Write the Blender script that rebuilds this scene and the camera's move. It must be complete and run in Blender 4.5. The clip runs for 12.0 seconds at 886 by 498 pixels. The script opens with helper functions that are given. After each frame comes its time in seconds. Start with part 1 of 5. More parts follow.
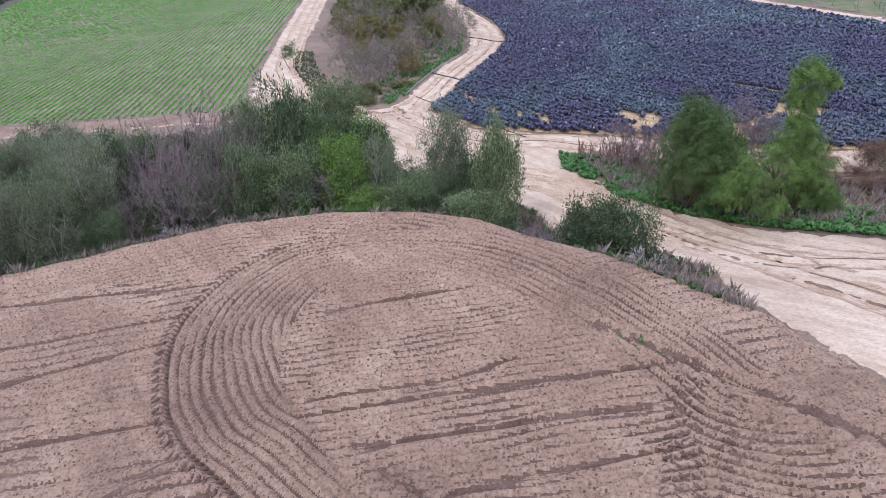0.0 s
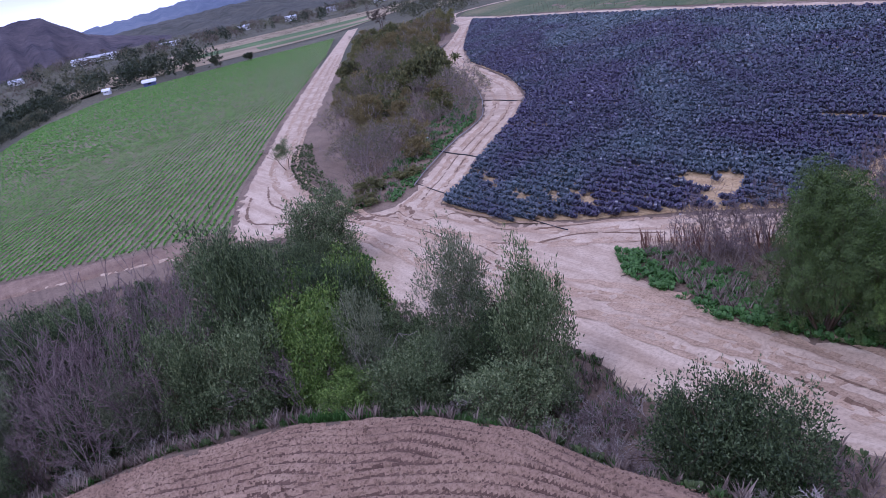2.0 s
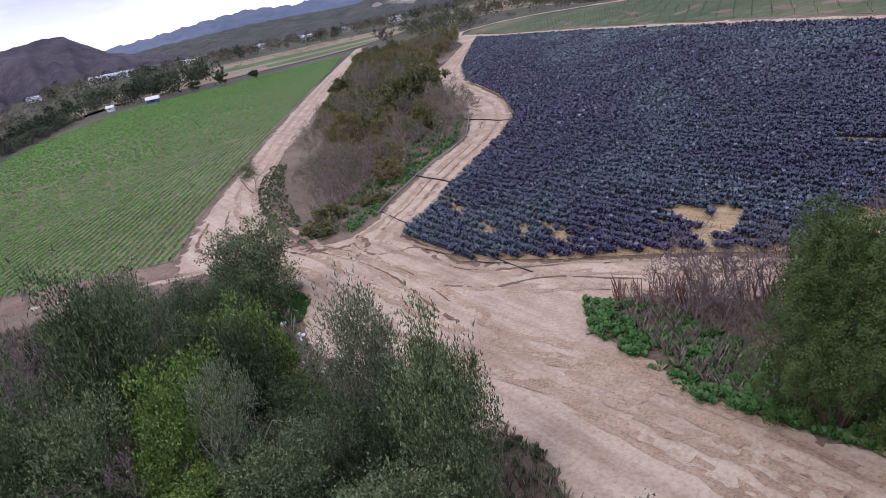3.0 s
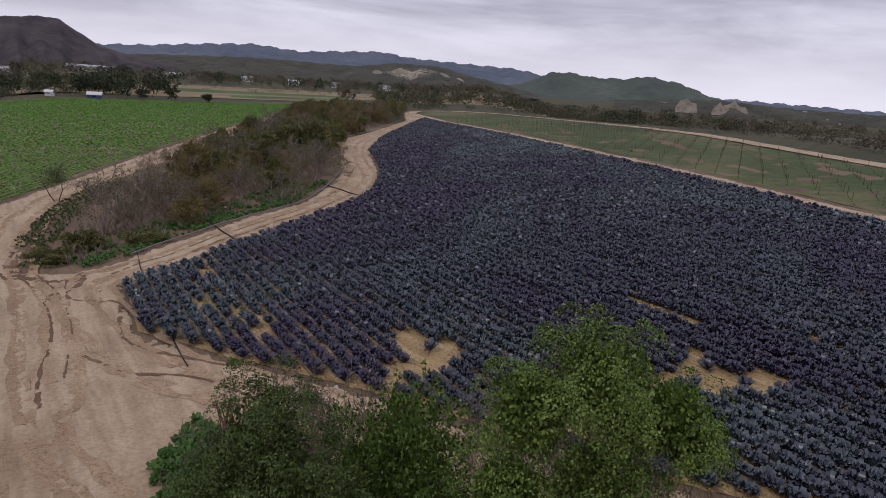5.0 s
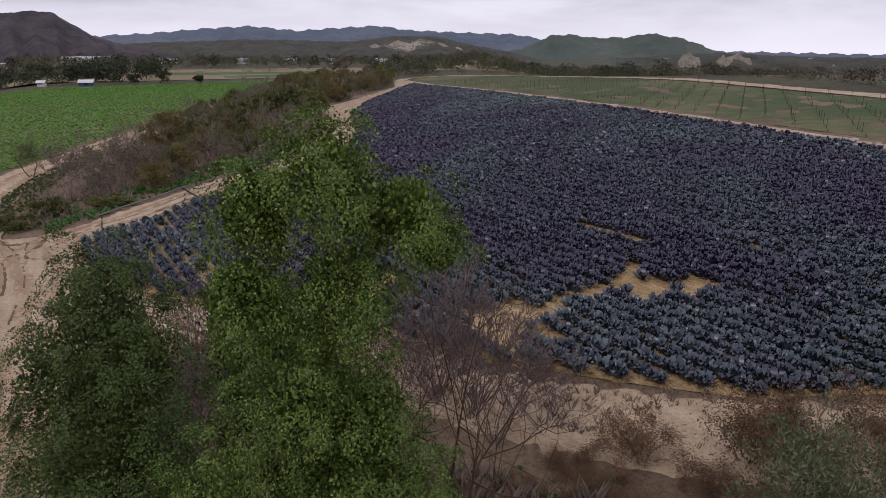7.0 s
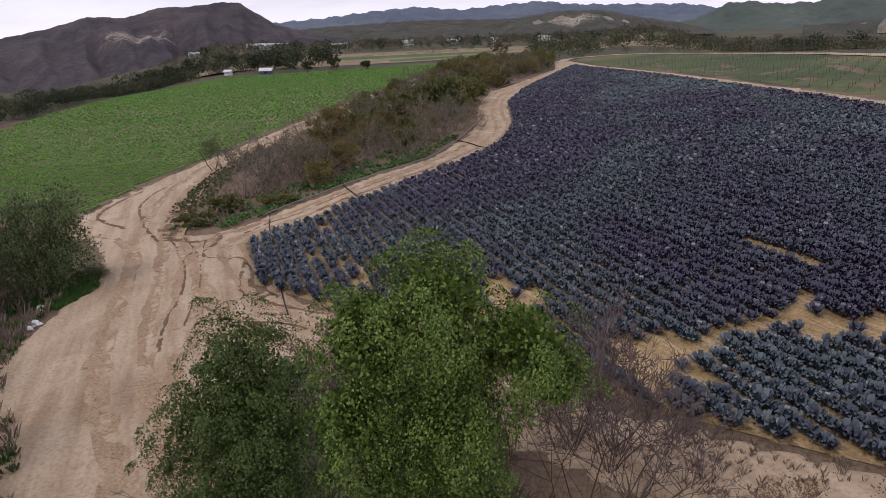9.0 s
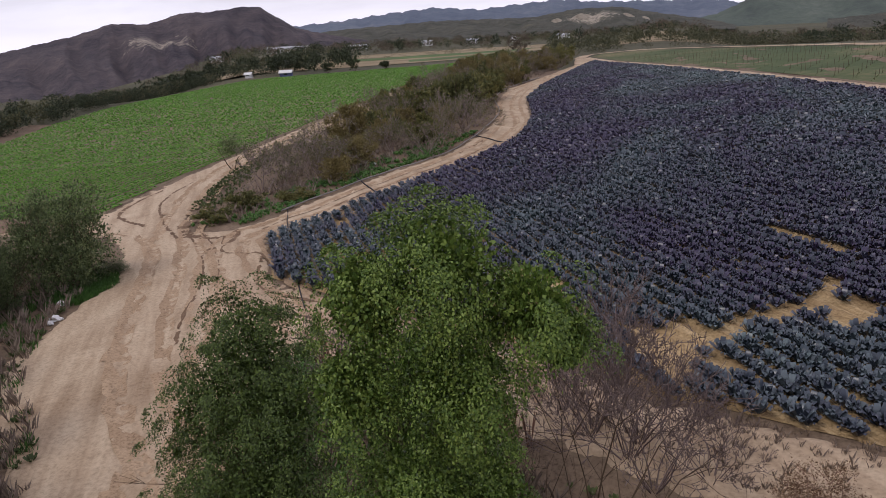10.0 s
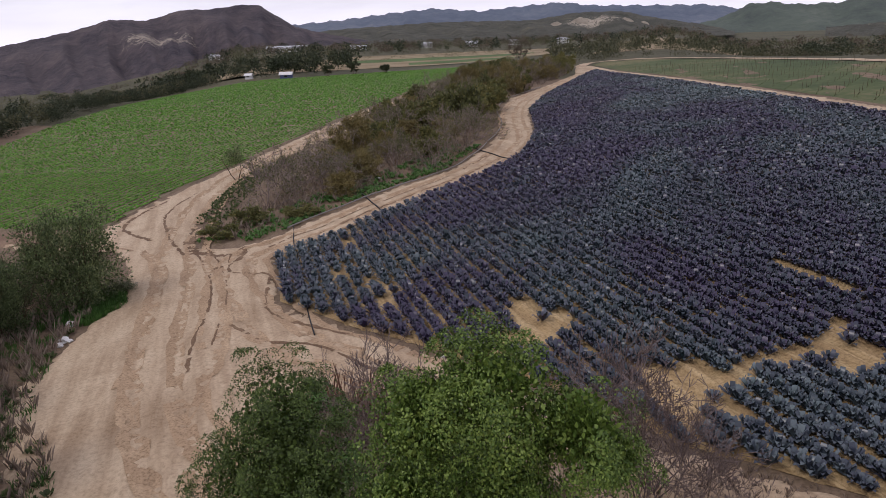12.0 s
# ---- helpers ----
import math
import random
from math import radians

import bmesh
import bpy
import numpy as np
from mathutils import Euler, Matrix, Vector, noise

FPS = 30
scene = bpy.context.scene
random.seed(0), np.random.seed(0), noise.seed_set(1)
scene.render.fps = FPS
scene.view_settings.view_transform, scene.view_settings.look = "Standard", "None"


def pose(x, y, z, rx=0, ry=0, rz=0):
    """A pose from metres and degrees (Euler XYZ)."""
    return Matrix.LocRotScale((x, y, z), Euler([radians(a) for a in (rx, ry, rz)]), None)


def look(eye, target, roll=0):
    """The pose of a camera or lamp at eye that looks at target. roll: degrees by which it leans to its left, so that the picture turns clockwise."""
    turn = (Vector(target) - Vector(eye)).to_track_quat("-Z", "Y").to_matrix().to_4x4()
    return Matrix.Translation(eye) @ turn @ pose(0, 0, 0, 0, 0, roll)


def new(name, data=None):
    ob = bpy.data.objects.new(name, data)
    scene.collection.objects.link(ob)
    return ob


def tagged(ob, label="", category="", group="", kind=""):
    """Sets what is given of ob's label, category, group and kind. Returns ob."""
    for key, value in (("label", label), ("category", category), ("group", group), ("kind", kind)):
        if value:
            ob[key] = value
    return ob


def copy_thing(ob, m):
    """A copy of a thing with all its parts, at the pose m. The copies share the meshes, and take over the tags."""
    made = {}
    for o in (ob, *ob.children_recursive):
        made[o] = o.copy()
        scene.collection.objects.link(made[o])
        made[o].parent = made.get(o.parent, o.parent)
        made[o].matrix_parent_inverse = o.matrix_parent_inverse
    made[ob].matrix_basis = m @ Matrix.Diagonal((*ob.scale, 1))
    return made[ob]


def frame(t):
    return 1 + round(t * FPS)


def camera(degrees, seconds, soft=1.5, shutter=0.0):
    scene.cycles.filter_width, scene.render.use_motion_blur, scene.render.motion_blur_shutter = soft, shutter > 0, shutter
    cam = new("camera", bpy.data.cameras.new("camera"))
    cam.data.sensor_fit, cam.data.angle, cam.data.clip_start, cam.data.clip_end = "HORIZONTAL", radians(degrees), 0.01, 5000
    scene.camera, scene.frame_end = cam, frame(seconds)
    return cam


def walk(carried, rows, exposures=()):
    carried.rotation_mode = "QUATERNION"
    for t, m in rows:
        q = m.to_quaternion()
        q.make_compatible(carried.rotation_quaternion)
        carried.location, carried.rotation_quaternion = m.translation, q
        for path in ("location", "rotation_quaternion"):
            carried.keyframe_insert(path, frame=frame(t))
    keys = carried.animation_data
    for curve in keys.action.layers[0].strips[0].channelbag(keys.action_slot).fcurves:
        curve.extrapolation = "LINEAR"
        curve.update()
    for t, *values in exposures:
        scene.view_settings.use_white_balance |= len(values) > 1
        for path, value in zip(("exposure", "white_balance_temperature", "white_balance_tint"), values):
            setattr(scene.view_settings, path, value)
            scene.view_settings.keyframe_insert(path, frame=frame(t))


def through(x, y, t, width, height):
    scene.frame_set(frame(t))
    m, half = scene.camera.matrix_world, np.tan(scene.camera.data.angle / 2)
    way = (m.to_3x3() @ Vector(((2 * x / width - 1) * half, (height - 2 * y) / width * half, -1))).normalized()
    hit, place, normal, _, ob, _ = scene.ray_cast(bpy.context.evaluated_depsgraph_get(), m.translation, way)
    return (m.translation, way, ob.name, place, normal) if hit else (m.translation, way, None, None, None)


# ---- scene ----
cam = camera(64.0, 12.0, soft=0.4)
PATH = [
    (0, (3.740, 7.399, 17.809), (3.687, 9.202, 16.946), -1.8),
    (0.5, (3.066, 10.031, 18.041), (2.994, 11.795, 17.101), -4.8),
    (1, (2.766, 13.514, 18.164), (2.672, 15.292, 17.254), -7.2),
    (1.5, (4.024, 18.686, 17.406), (3.859, 20.540, 16.672), -10.9),
    (2, (5.621, 23.201, 17.022), (5.434, 25.058, 16.304), -11.7),
    (2.5, (7.123, 26.905, 16.020), (6.919, 28.774, 15.338), -11.6),
    (2.7, (7.868, 28.344, 15.510), (7.656, 30.215, 14.837), -11.5),
    (4.3, (17.328, 37.662, 13.990), (17.086, 39.573, 13.450), -10.9),
    (4.5, (18.493, 38.347, 13.569), (18.265, 40.268, 13.060), -10.8),
    (4.6, (19.108, 38.747, 13.276), (18.881, 40.673, 12.783), -10.4),
    (4.8, (20.610, 38.851, 12.911), (20.478, 40.792, 12.446), -2.2),
    (4.9, (21.266, 38.874, 12.671), (21.162, 40.818, 12.213), 1.5),
    (5, (21.728, 39.210, 12.584), (21.648, 41.156, 12.127), 4.1),
    (5.2, (22.578, 39.350, 12.484), (22.496, 41.290, 12.002), 5.1),
    (5.5, (23.161, 39.450, 12.007), (23.045, 41.357, 11.415), -1.3),
    (5.7, (23.671, 39.566, 11.759), (23.514, 41.461, 11.138), -5.0),
    (6, (24.595, 39.684, 11.165), (24.474, 41.610, 10.639), -1.9),
    (6.3, (25.250, 39.560, 10.720), (25.146, 41.490, 10.206), 0.3),
    (6.5, (25.470, 39.240, 10.609), (25.376, 41.165, 10.074), 0.6),
    (6.7, (25.252, 38.762, 10.593), (25.176, 40.690, 10.067), 0.5),
    (8.3, (25.682, 39.59, 12.286), (25.199, 41.438, 11.694), -1.4),
    (8.5, (25.535, 39.737, 12.382), (25.03, 41.581, 11.795), -1.8),
    (9, (25.632, 39.939, 12.273), (25.093, 41.774, 11.685), -1.7),
    (9.5, (25.597, 39.994, 11.995), (25.008, 41.817, 11.419), -3.7),
    (10, (25.773, 40.184, 11.717), (25.177, 42.001, 11.133), -2.8),
    (10.5, (25.806, 40.243, 11.777), (25.204, 42.06, 11.198), -2.5),
    (11, (25.676, 40.226, 12.392), (25.092, 42.048, 11.811), -1.3),
    (11.5, (25.457, 40.235, 12.998), (24.865, 42.056, 12.42), -2.1),
    (12, (25.139, 40.116, 13.192), (24.554, 41.938, 12.609), -1.8),
]
EXPOSE = [(0, 0.99, 5260, 18), (0.5, 1.0, 4850, 32), (1.0, 0.86, 4930, 34), (1.5, 0.46, 4750, 41), (2.0, 0.33, 4850, 37), (2.7, 0.37, 5290, 27), (4.3, -0.16, 6180, 18), (5.0, -0.5, 6280, 18), (5.5, -0.52, 6330, 18), (6.0, -0.37, 6330, 18), (6.7, -0.38, 6330, 18), (8.3, -0.14, 6370, 18), (12, -0.14, 6370, 18)]
walk(cam, [(t, look(eye, target, roll)) for t, eye, target, roll in PATH], EXPOSE)

# ---- light: a bright overcast sky, with a weak wide sun behind the cloud ----
world = bpy.data.worlds.new("overcast_sky")
scene.world = world
world.use_nodes = True
wn, wl = world.node_tree.nodes, world.node_tree.links
wn.clear()
w_out = wn.new("ShaderNodeOutputWorld")
w_bg = wn.new("ShaderNodeBackground")
w_sky = wn.new("ShaderNodeTexSky")
w_sky.sky_type = "NISHITA"
w_sky.sun_disc = False
w_sky.sun_elevation = radians(42)
w_sky.sun_rotation = radians(150)
w_co = wn.new("ShaderNodeTexCoord")
w_map = wn.new("ShaderNodeMapping")
w_map.inputs["Scale"].default_value = (1.6, 1.6, 9.0)
w_noise = wn.new("ShaderNodeTexNoise")
w_noise.inputs["Scale"].default_value = 2.3
w_noise.inputs["Detail"].default_value = 7
w_noise.inputs["Roughness"].default_value = 0.55
w_noise.inputs["Distortion"].default_value = 0.35
w_ramp = wn.new("ShaderNodeValToRGB")
w_ramp.color_ramp.elements[0].position = 0.36
w_ramp.color_ramp.elements[0].color = (5.2, 5.1, 6.0, 1)
w_ramp.color_ramp.elements[1].position = 0.68
w_ramp.color_ramp.elements[1].color = (9.6, 9.6, 10.6, 1)
w_mix = wn.new("ShaderNodeMix")
w_mix.data_type = "RGBA"
w_mix.inputs[0].default_value = 0.88
wl.new(w_co.outputs["Generated"], w_map.inputs["Vector"])
wl.new(w_map.outputs["Vector"], w_noise.inputs["Vector"])
wl.new(w_noise.outputs["Fac"], w_ramp.inputs["Fac"])
wl.new(w_sky.outputs["Color"], w_mix.inputs[6])
wl.new(w_ramp.outputs["Color"], w_mix.inputs[7])
w_sep = wn.new("ShaderNodeSeparateXYZ")
wl.new(w_co.outputs["Generated"], w_sep.inputs["Vector"])
w_low = wn.new("ShaderNodeMapRange")
w_low.inputs["From Min"].default_value = 0.0
w_low.inputs["From Max"].default_value = 0.09
w_low.inputs["To Min"].default_value = 0.9
w_low.inputs["To Max"].default_value = 0.0
wl.new(w_sep.outputs["Z"], w_low.inputs["Value"])
w_band = wn.new("ShaderNodeMix")
w_band.data_type = "RGBA"
w_band.inputs[7].default_value = (10.6, 10.5, 11.2, 1)
wl.new(w_low.outputs["Result"], w_band.inputs[0])
wl.new(w_mix.outputs[2], w_band.inputs[6])
wl.new(w_band.outputs[2], w_bg.inputs["Color"])
w_bg.inputs["Strength"].default_value = 0.11
wl.new(w_bg.outputs["Background"], w_out.inputs["Surface"])

sun = new("sun", bpy.data.lights.new("sun", "SUN"))
sun.data.energy = 0.9
sun.data.angle = radians(14)
sun.data.color = (1.0, 0.95, 0.88)
sun.matrix_world = look((0, 0, 300), (140, 190, 0))


# ---- materials ----
def srgb(h):
    """A linear colour from a six-figure hex."""
    v = [int(h[i : i + 2], 16) / 255 for i in (0, 2, 4)]
    return tuple(c / 12.92 if c < 0.04045 else ((c + 0.055) / 1.055) ** 2.4 for c in v)


class Mat:
    """A node material with short calls for its nodes."""

    def __init__(self, name):
        self.m = bpy.data.materials.new(name)
        self.m.use_nodes = True
        self.t = self.m.node_tree
        self.b = self.t.nodes["Principled BSDF"]
        self.out = self.t.nodes["Material Output"]
        self.b.inputs["Specular IOR Level"].default_value = 0.25
        self.geo = self.t.nodes.new("ShaderNodeNewGeometry")

    def n(self, kind, **sets):
        node = self.t.nodes.new("ShaderNode" + kind)
        for k, v in sets.items():
            node.inputs[k.replace("_", " ")].default_value = v
        return node

    def l(self, a, b):
        self.t.links.new(a, b)

    def drawn_out(self, wide, long, rz):
        """Positions for streaks that run along a bearing."""
        mp = self.n("Mapping")
        mp.vector_type = "TEXTURE"
        mp.inputs["Scale"].default_value = (wide, long, 1)
        mp.inputs["Rotation"].default_value = (0, 0, rz)
        self.l(self.geo.outputs["Position"], mp.inputs["Vector"])
        return mp.outputs["Vector"]

    def place(self, scale=(1, 1, 1), rz=0.0):
        mp = self.n("Mapping")
        mp.inputs["Scale"].default_value = scale
        mp.inputs["Rotation"].default_value = (0, 0, rz)
        self.l(self.geo.outputs["Position"], mp.inputs["Vector"])
        return mp.outputs["Vector"]

    def noise(self, scale, detail=5, rough=0.6, at=None, distort=0.0):
        t = self.n("TexNoise", Scale=scale, Detail=detail, Roughness=rough, Distortion=distort)
        self.l(at or self.geo.outputs["Position"], t.inputs["Vector"])
        return t.outputs["Fac"]

    def ramp(self, fac, stops):
        r = self.n("ValToRGB")
        e = r.color_ramp.elements
        while len(e) < len(stops):
            e.new(0.5)
        for el, (p, c) in zip(e, stops):
            el.position, el.color = p, (*c, 1)
        self.l(fac, r.inputs["Fac"])
        return r.outputs["Color"]

    def mix(self, fac, a, b, mode="MIX"):
        x = self.t.nodes.new("ShaderNodeMix")
        x.data_type, x.blend_type = "RGBA", mode
        for sock, v in ((x.inputs[0], fac), (x.inputs[6], a), (x.inputs[7], b)):
            if isinstance(v, (int, float)):
                sock.default_value = v
            elif isinstance(v, tuple):
                sock.default_value = (*v, 1)
            else:
                self.l(v, sock)
        return x.outputs[2]

    def math(self, op, a, b=0.0, clamp=False):
        x = self.t.nodes.new("ShaderNodeMath")
        x.operation, x.use_clamp = op, clamp
        for sock, v in zip(x.inputs, (a, b)):
            if isinstance(v, (int, float)):
                sock.default_value = v
            else:
                self.l(v, sock)
        return x.outputs[0]

    def bump(self, height, strength, distance):
        b = self.n("Bump", Strength=strength, Distance=distance)
        self.l(height, b.inputs["Height"])
        self.l(b.outputs["Normal"], self.b.inputs["Normal"])

    def done(self, colour, rough=0.9):
        if isinstance(colour, tuple):
            self.b.inputs["Base Color"].default_value = (*colour, 1)
        else:
            self.l(colour, self.b.inputs["Base Color"])
        self.b.inputs["Roughness"].default_value = rough
        return self.m


def soil(name, dark, mid, light, grain=9.0, big=0.25, strength=0.6, distance=0.06, speck=0.8, streaky=0.35, rows=0.5):
    """Bare earth: clods and grain over large stains."""
    m = Mat(name)
    a = m.noise(big, 5, 0.6, distort=0.6)
    b = m.noise(grain, 6, 0.7)
    streak = m.noise(1.0, 5, 0.65, at=m.drawn_out(rows, rows * 14, radians(36)), distort=0.3)
    a = m.math("ADD", m.math("MULTIPLY", a, 1 - streaky), m.math("MULTIPLY", streak, streaky))
    c = m.ramp(a, [(0.3, dark), (0.5, mid), (0.72, light)])
    d = m.ramp(b, [(0.34, (0.45, 0.43, 0.4)), (0.5, (0.92, 0.92, 0.92)), (0.64, (1.15, 1.15, 1.15))])
    m.bump(b, strength, distance)
    return m.done(m.mix(speck, c, d, "MULTIPLY"), 0.95)


def foliage(name, a, b, c, shine=0.55, through=0.25, patch=0.5, purple=None):
    """Leaves: three tints that vary from leaf to leaf, from plant to plant and in patches."""
    m = Mat(name)
    oi = m.n("ObjectInfo")
    f = m.math("ADD", m.math("MULTIPLY", m.geo.outputs["Random Per Island"], 0.5), m.math("MULTIPLY", oi.outputs["Random"], 0.28))
    f = m.math("ADD", f, m.math("MULTIPLY", m.noise(patch, 3, 0.6), 0.3))
    col = m.ramp(f, [(0.2, a), (0.52, b), (0.9, c)])
    if purple:
        z = m.noise(0.055, 3, 0.6, at=m.place((1, 0.5, 1), 0.58), distort=0.5)
        k = m.ramp(m.math("ADD", m.math("MULTIPLY", z, 0.8), m.math("MULTIPLY", m.geo.outputs["Random Per Island"], 0.2)), [(0.38, (0, 0, 0)), (0.58, (1, 1, 1))])
        col = m.mix(k, col, purple)
    m.done(col, shine)
    tr = m.n("BsdfTranslucent")
    m.l(col, tr.inputs["Color"])
    mx = m.n("MixShader", Fac=through)
    m.l(m.b.outputs["BSDF"], mx.inputs[1])
    m.l(tr.outputs["BSDF"], mx.inputs[2])
    m.l(mx.outputs["Shader"], m.out.inputs["Surface"])
    return m.m


def bark(name, a, b):
    m = Mat(name)
    f = m.noise(14, 4, 0.7, at=m.place((1, 1, 0.25)))
    g = m.math("ADD", m.math("MULTIPLY", f, 0.6), m.math("MULTIPLY", m.geo.outputs["Random Per Island"], 0.4))
    m.bump(f, 0.5, 0.02)
    return m.done(m.ramp(g, [(0.25, a), (0.75, b)]), 0.85)


def plain(name, colour, rough=0.6, metal=0.0, wear=0.25):
    m = Mat(name)
    f = m.noise(6, 5, 0.65)
    m.b.inputs["Metallic"].default_value = metal
    lo = tuple(c * (1 - wear) for c in colour)
    return m.done(m.ramp(f, [(0.3, lo), (0.65, colour)]), rough)


M_SCRUBLAND = soil("olive_scrub_earth", srgb("3e3f2e"), srgb("55533e"), srgb("726b52"), 0.6, 0.012)
M_GROUND = soil("dry_weedy_ground", srgb("5f5142"), srgb("7a6855"), srgb("93806a"), 6.0, 0.08)
M_TILL = soil("tilled_soil", srgb("856b57"), srgb("a78a70"), srgb("c4a88a"), 8.0, 0.16, 1.0, 0.16, 0.95)
# darker copy of the tilled soil: paints furrow shade, colours prints and clods
M_SOIL_SHADE = soil("dark_soil_and_furrow_shade", srgb("5e493b"), srgb("745c4c"), srgb("8c7360"), 12.0, 0.5, 1.0, 0.1)
M_ROAD = soil("sandy_road", srgb("937b60"), srgb("b9a387"), srgb("d2bfa2"), 6.0, 0.25, 0.5, 0.04, 0.5, 0.6, 0.9)
M_BED = soil("field_soil", srgb("80664a"), srgb("b0966c"), srgb("d2ba90"), 8.0, 0.4, 0.8, 0.06, 0.8, 0.75, 0.3)
M_HEADLAND = soil("headland_soil", srgb("6d5646"), srgb("87705b"), srgb("a08a72"), 7.0, 0.3, 0.8, 0.06)
M_LETTUCE_SOIL = soil("lettuce_soil", srgb("6f6350"), srgb("857760"), srgb("978a70"), 8.0, 0.2)
M_CABBAGE = foliage("cabbage_leaf", srgb("1b2526"), srgb("35464a"), srgb("8a9e9a"), 0.3, 0.05, 0.4, srgb("3e364d"))
M_CABBAGE.node_tree.nodes["Principled BSDF"].inputs["Specular IOR Level"].default_value = 0.5
M_LETTUCE = foliage("lettuce_leaf", srgb("3d6420"), srgb("56862d"), srgb("7aa845"), 0.5, 0.15, 0.4)
M_BRIGHT = foliage("bright_leaf", srgb("2c3b17"), srgb("50692a"), srgb("899e4e"), 0.4, 0.12, 1.6)
M_MID = foliage("mid_leaf", srgb("394821"), srgb("546730"), srgb("83934f"), 0.45, 0.12, 1.6)
M_DARKWEED = foliage("dull_weed_leaf", srgb("3a4526"), srgb("4f5c34"), srgb("6c7548"), 0.6, 0.2, 0.6)
M_DARK = foliage("dark_leaf", srgb("333f28"), srgb("54633e"), srgb("8f9a6a"), 0.5, 0.25, 0.7)
M_WILLOW = foliage("grey_green_leaf", srgb("4a513a"), srgb("6a7150"), srgb("959a78"), 0.5, 0.25, 0.5)
M_OLIVE = foliage("olive_leaf", srgb("4d5236"), srgb("67693f"), srgb("8b8450"), 0.5, 0.25, 0.4)
M_RUST = foliage("autumn_leaf", srgb("5e573b"), srgb("7c7149"), srgb("9e905b"), 0.55, 0.25, 0.3)
M_BROWN = foliage("brown_dry_leaf", srgb("54402f"), srgb("6e553f"), srgb("8d7356"), 0.6, 0.2, 0.6)
M_WEED = foliage("weed_leaf", srgb("335226"), srgb("466a30"), srgb("648748"), 0.5, 0.25, 0.8)
M_DRY = foliage("dry_stalk", srgb("6d6055"), srgb("8c7d70"), srgb("b0a190"), 0.8, 0.1, 0.6)
M_PURPLE = bark("purple_twig", srgb("5b4d49"), srgb("8f7f79"))
M_GREY = bark("grey_twig", srgb("7a7067"), srgb("b8ada1"))
M_THICK = bark("thicket_twig", srgb("66595a"), srgb("a19189"))
M_BARK = bark("brown_bark", srgb("3b3026"), srgb("63523f"))
M_RED = bark("red_stalk", srgb("664a3e"), srgb("94705e"))


# ---- the lie of the land ----
def smooth(a, b, v):
    t = np.clip((v - a) / (b - a), 0, 1)
    return t * t * (3 - 2 * t)


EDGE = np.array([(-140.1, 8.8), (-59.5, 27.2), (-39.0, 36.2), (-20.6, 41.9), (-15.3, 44.3), (-9.9, 46.2), (-3.9, 46.7), (1.4, 45.5), (4.8, 43.7), (7.6, 40.9), (10.6, 38.7), (13.7, 35.2), (16.3, 32.0), (17.6, 28.5), (19.0, 24.2), (21.5, 14.6), (24.7, -23.5), (24.7, -83.5), (-140.1, -83.2)])


def inside(poly, x, y):
    r = np.zeros(np.shape(x), bool)
    for (x0, y0), (x1, y1) in zip(poly, np.roll(poly, -1, 0)):
        if y0 != y1:
            r ^= ((y0 > y) != (y1 > y)) & (x < (x1 - x0) * (y - y0) / (y1 - y0) + x0)
    return r


def off_line(pts, x, y, closed=False):
    """Distance from a line of points."""
    best = np.full(np.shape(x), 1e9)
    pairs = list(zip(pts[:-1], pts[1:])) + ([(pts[-1], pts[0])] if closed else [])
    for (x0, y0), (x1, y1) in pairs:
        dx, dy = x1 - x0, y1 - y0
        t = np.clip(((x - x0) * dx + (y - y0) * dy) / (dx * dx + dy * dy + 1e-9), 0, 1)
        best = np.minimum(best, np.hypot(x - x0 - t * dx, y - y0 - t * dy))
    return best


def height(x, y):
    """The ground: a gentle slope up to the right and ahead, a raised field in front with a bank round it, a road that climbs to it, and a valley that falls away below the brown hill."""
    x, y = np.asarray(x, float), np.asarray(y, float)
    z = 0.0745 * 90 * np.tanh((x - 20) / 90) + 0.0292 * 150 * np.tanh((y - 60) / 150)
    d = off_line(EDGE, x, y, True)
    d = np.where(inside(EDGE, x, y), -d, d)
    wide = 4.0 + 5.0 * smooth(8, -10, x)
    bank = 1 - smooth(-0.3, 1, d / wide)
    ramp = (1 - smooth(24, 50, y)) * smooth(9, 15, x)
    z = z + 4.2 * np.maximum(bank, ramp) - 22.0 * smooth(140, 420, np.hypot(x - 25, y - 40)) * smooth(10, 110, x)
    far, turn = np.hypot(x - 25, y - 40), np.degrees(np.arctan2(x - 25, y - 40))
    z = z - 45.0 * smooth(190, 620, far) * smooth(-32, -43, turn) * smooth(-130, -100, turn)
    return z + 0.05 * np.sin(x * 0.9 + 1.7 * np.sin(y * 0.31)) * np.sin(y * 0.7 + x * 0.2)


def hz(x, y):
    return float(height(x, y))


def mesh_of(name, verts, faces, mat, flat=True):
    me = bpy.data.meshes.new(name)
    verts = np.asarray(verts, np.float32)
    faces = np.asarray(faces, np.int32)
    k = faces.shape[1]
    me.vertices.add(len(verts))
    me.vertices.foreach_set("co", verts.ravel())
    me.loops.add(faces.size)
    me.loops.foreach_set("vertex_index", faces.ravel())
    me.polygons.add(len(faces))
    me.polygons.foreach_set("loop_start", np.arange(0, faces.size, k, dtype=np.int32))
    me.polygons.foreach_set("loop_total", np.full(len(faces), k, np.int32))
    me.update(calc_edges=True)
    me.validate()
    me.materials.append(mat)
    if not flat:
        me.polygons.foreach_set("use_smooth", np.ones(len(faces), bool))
    return me


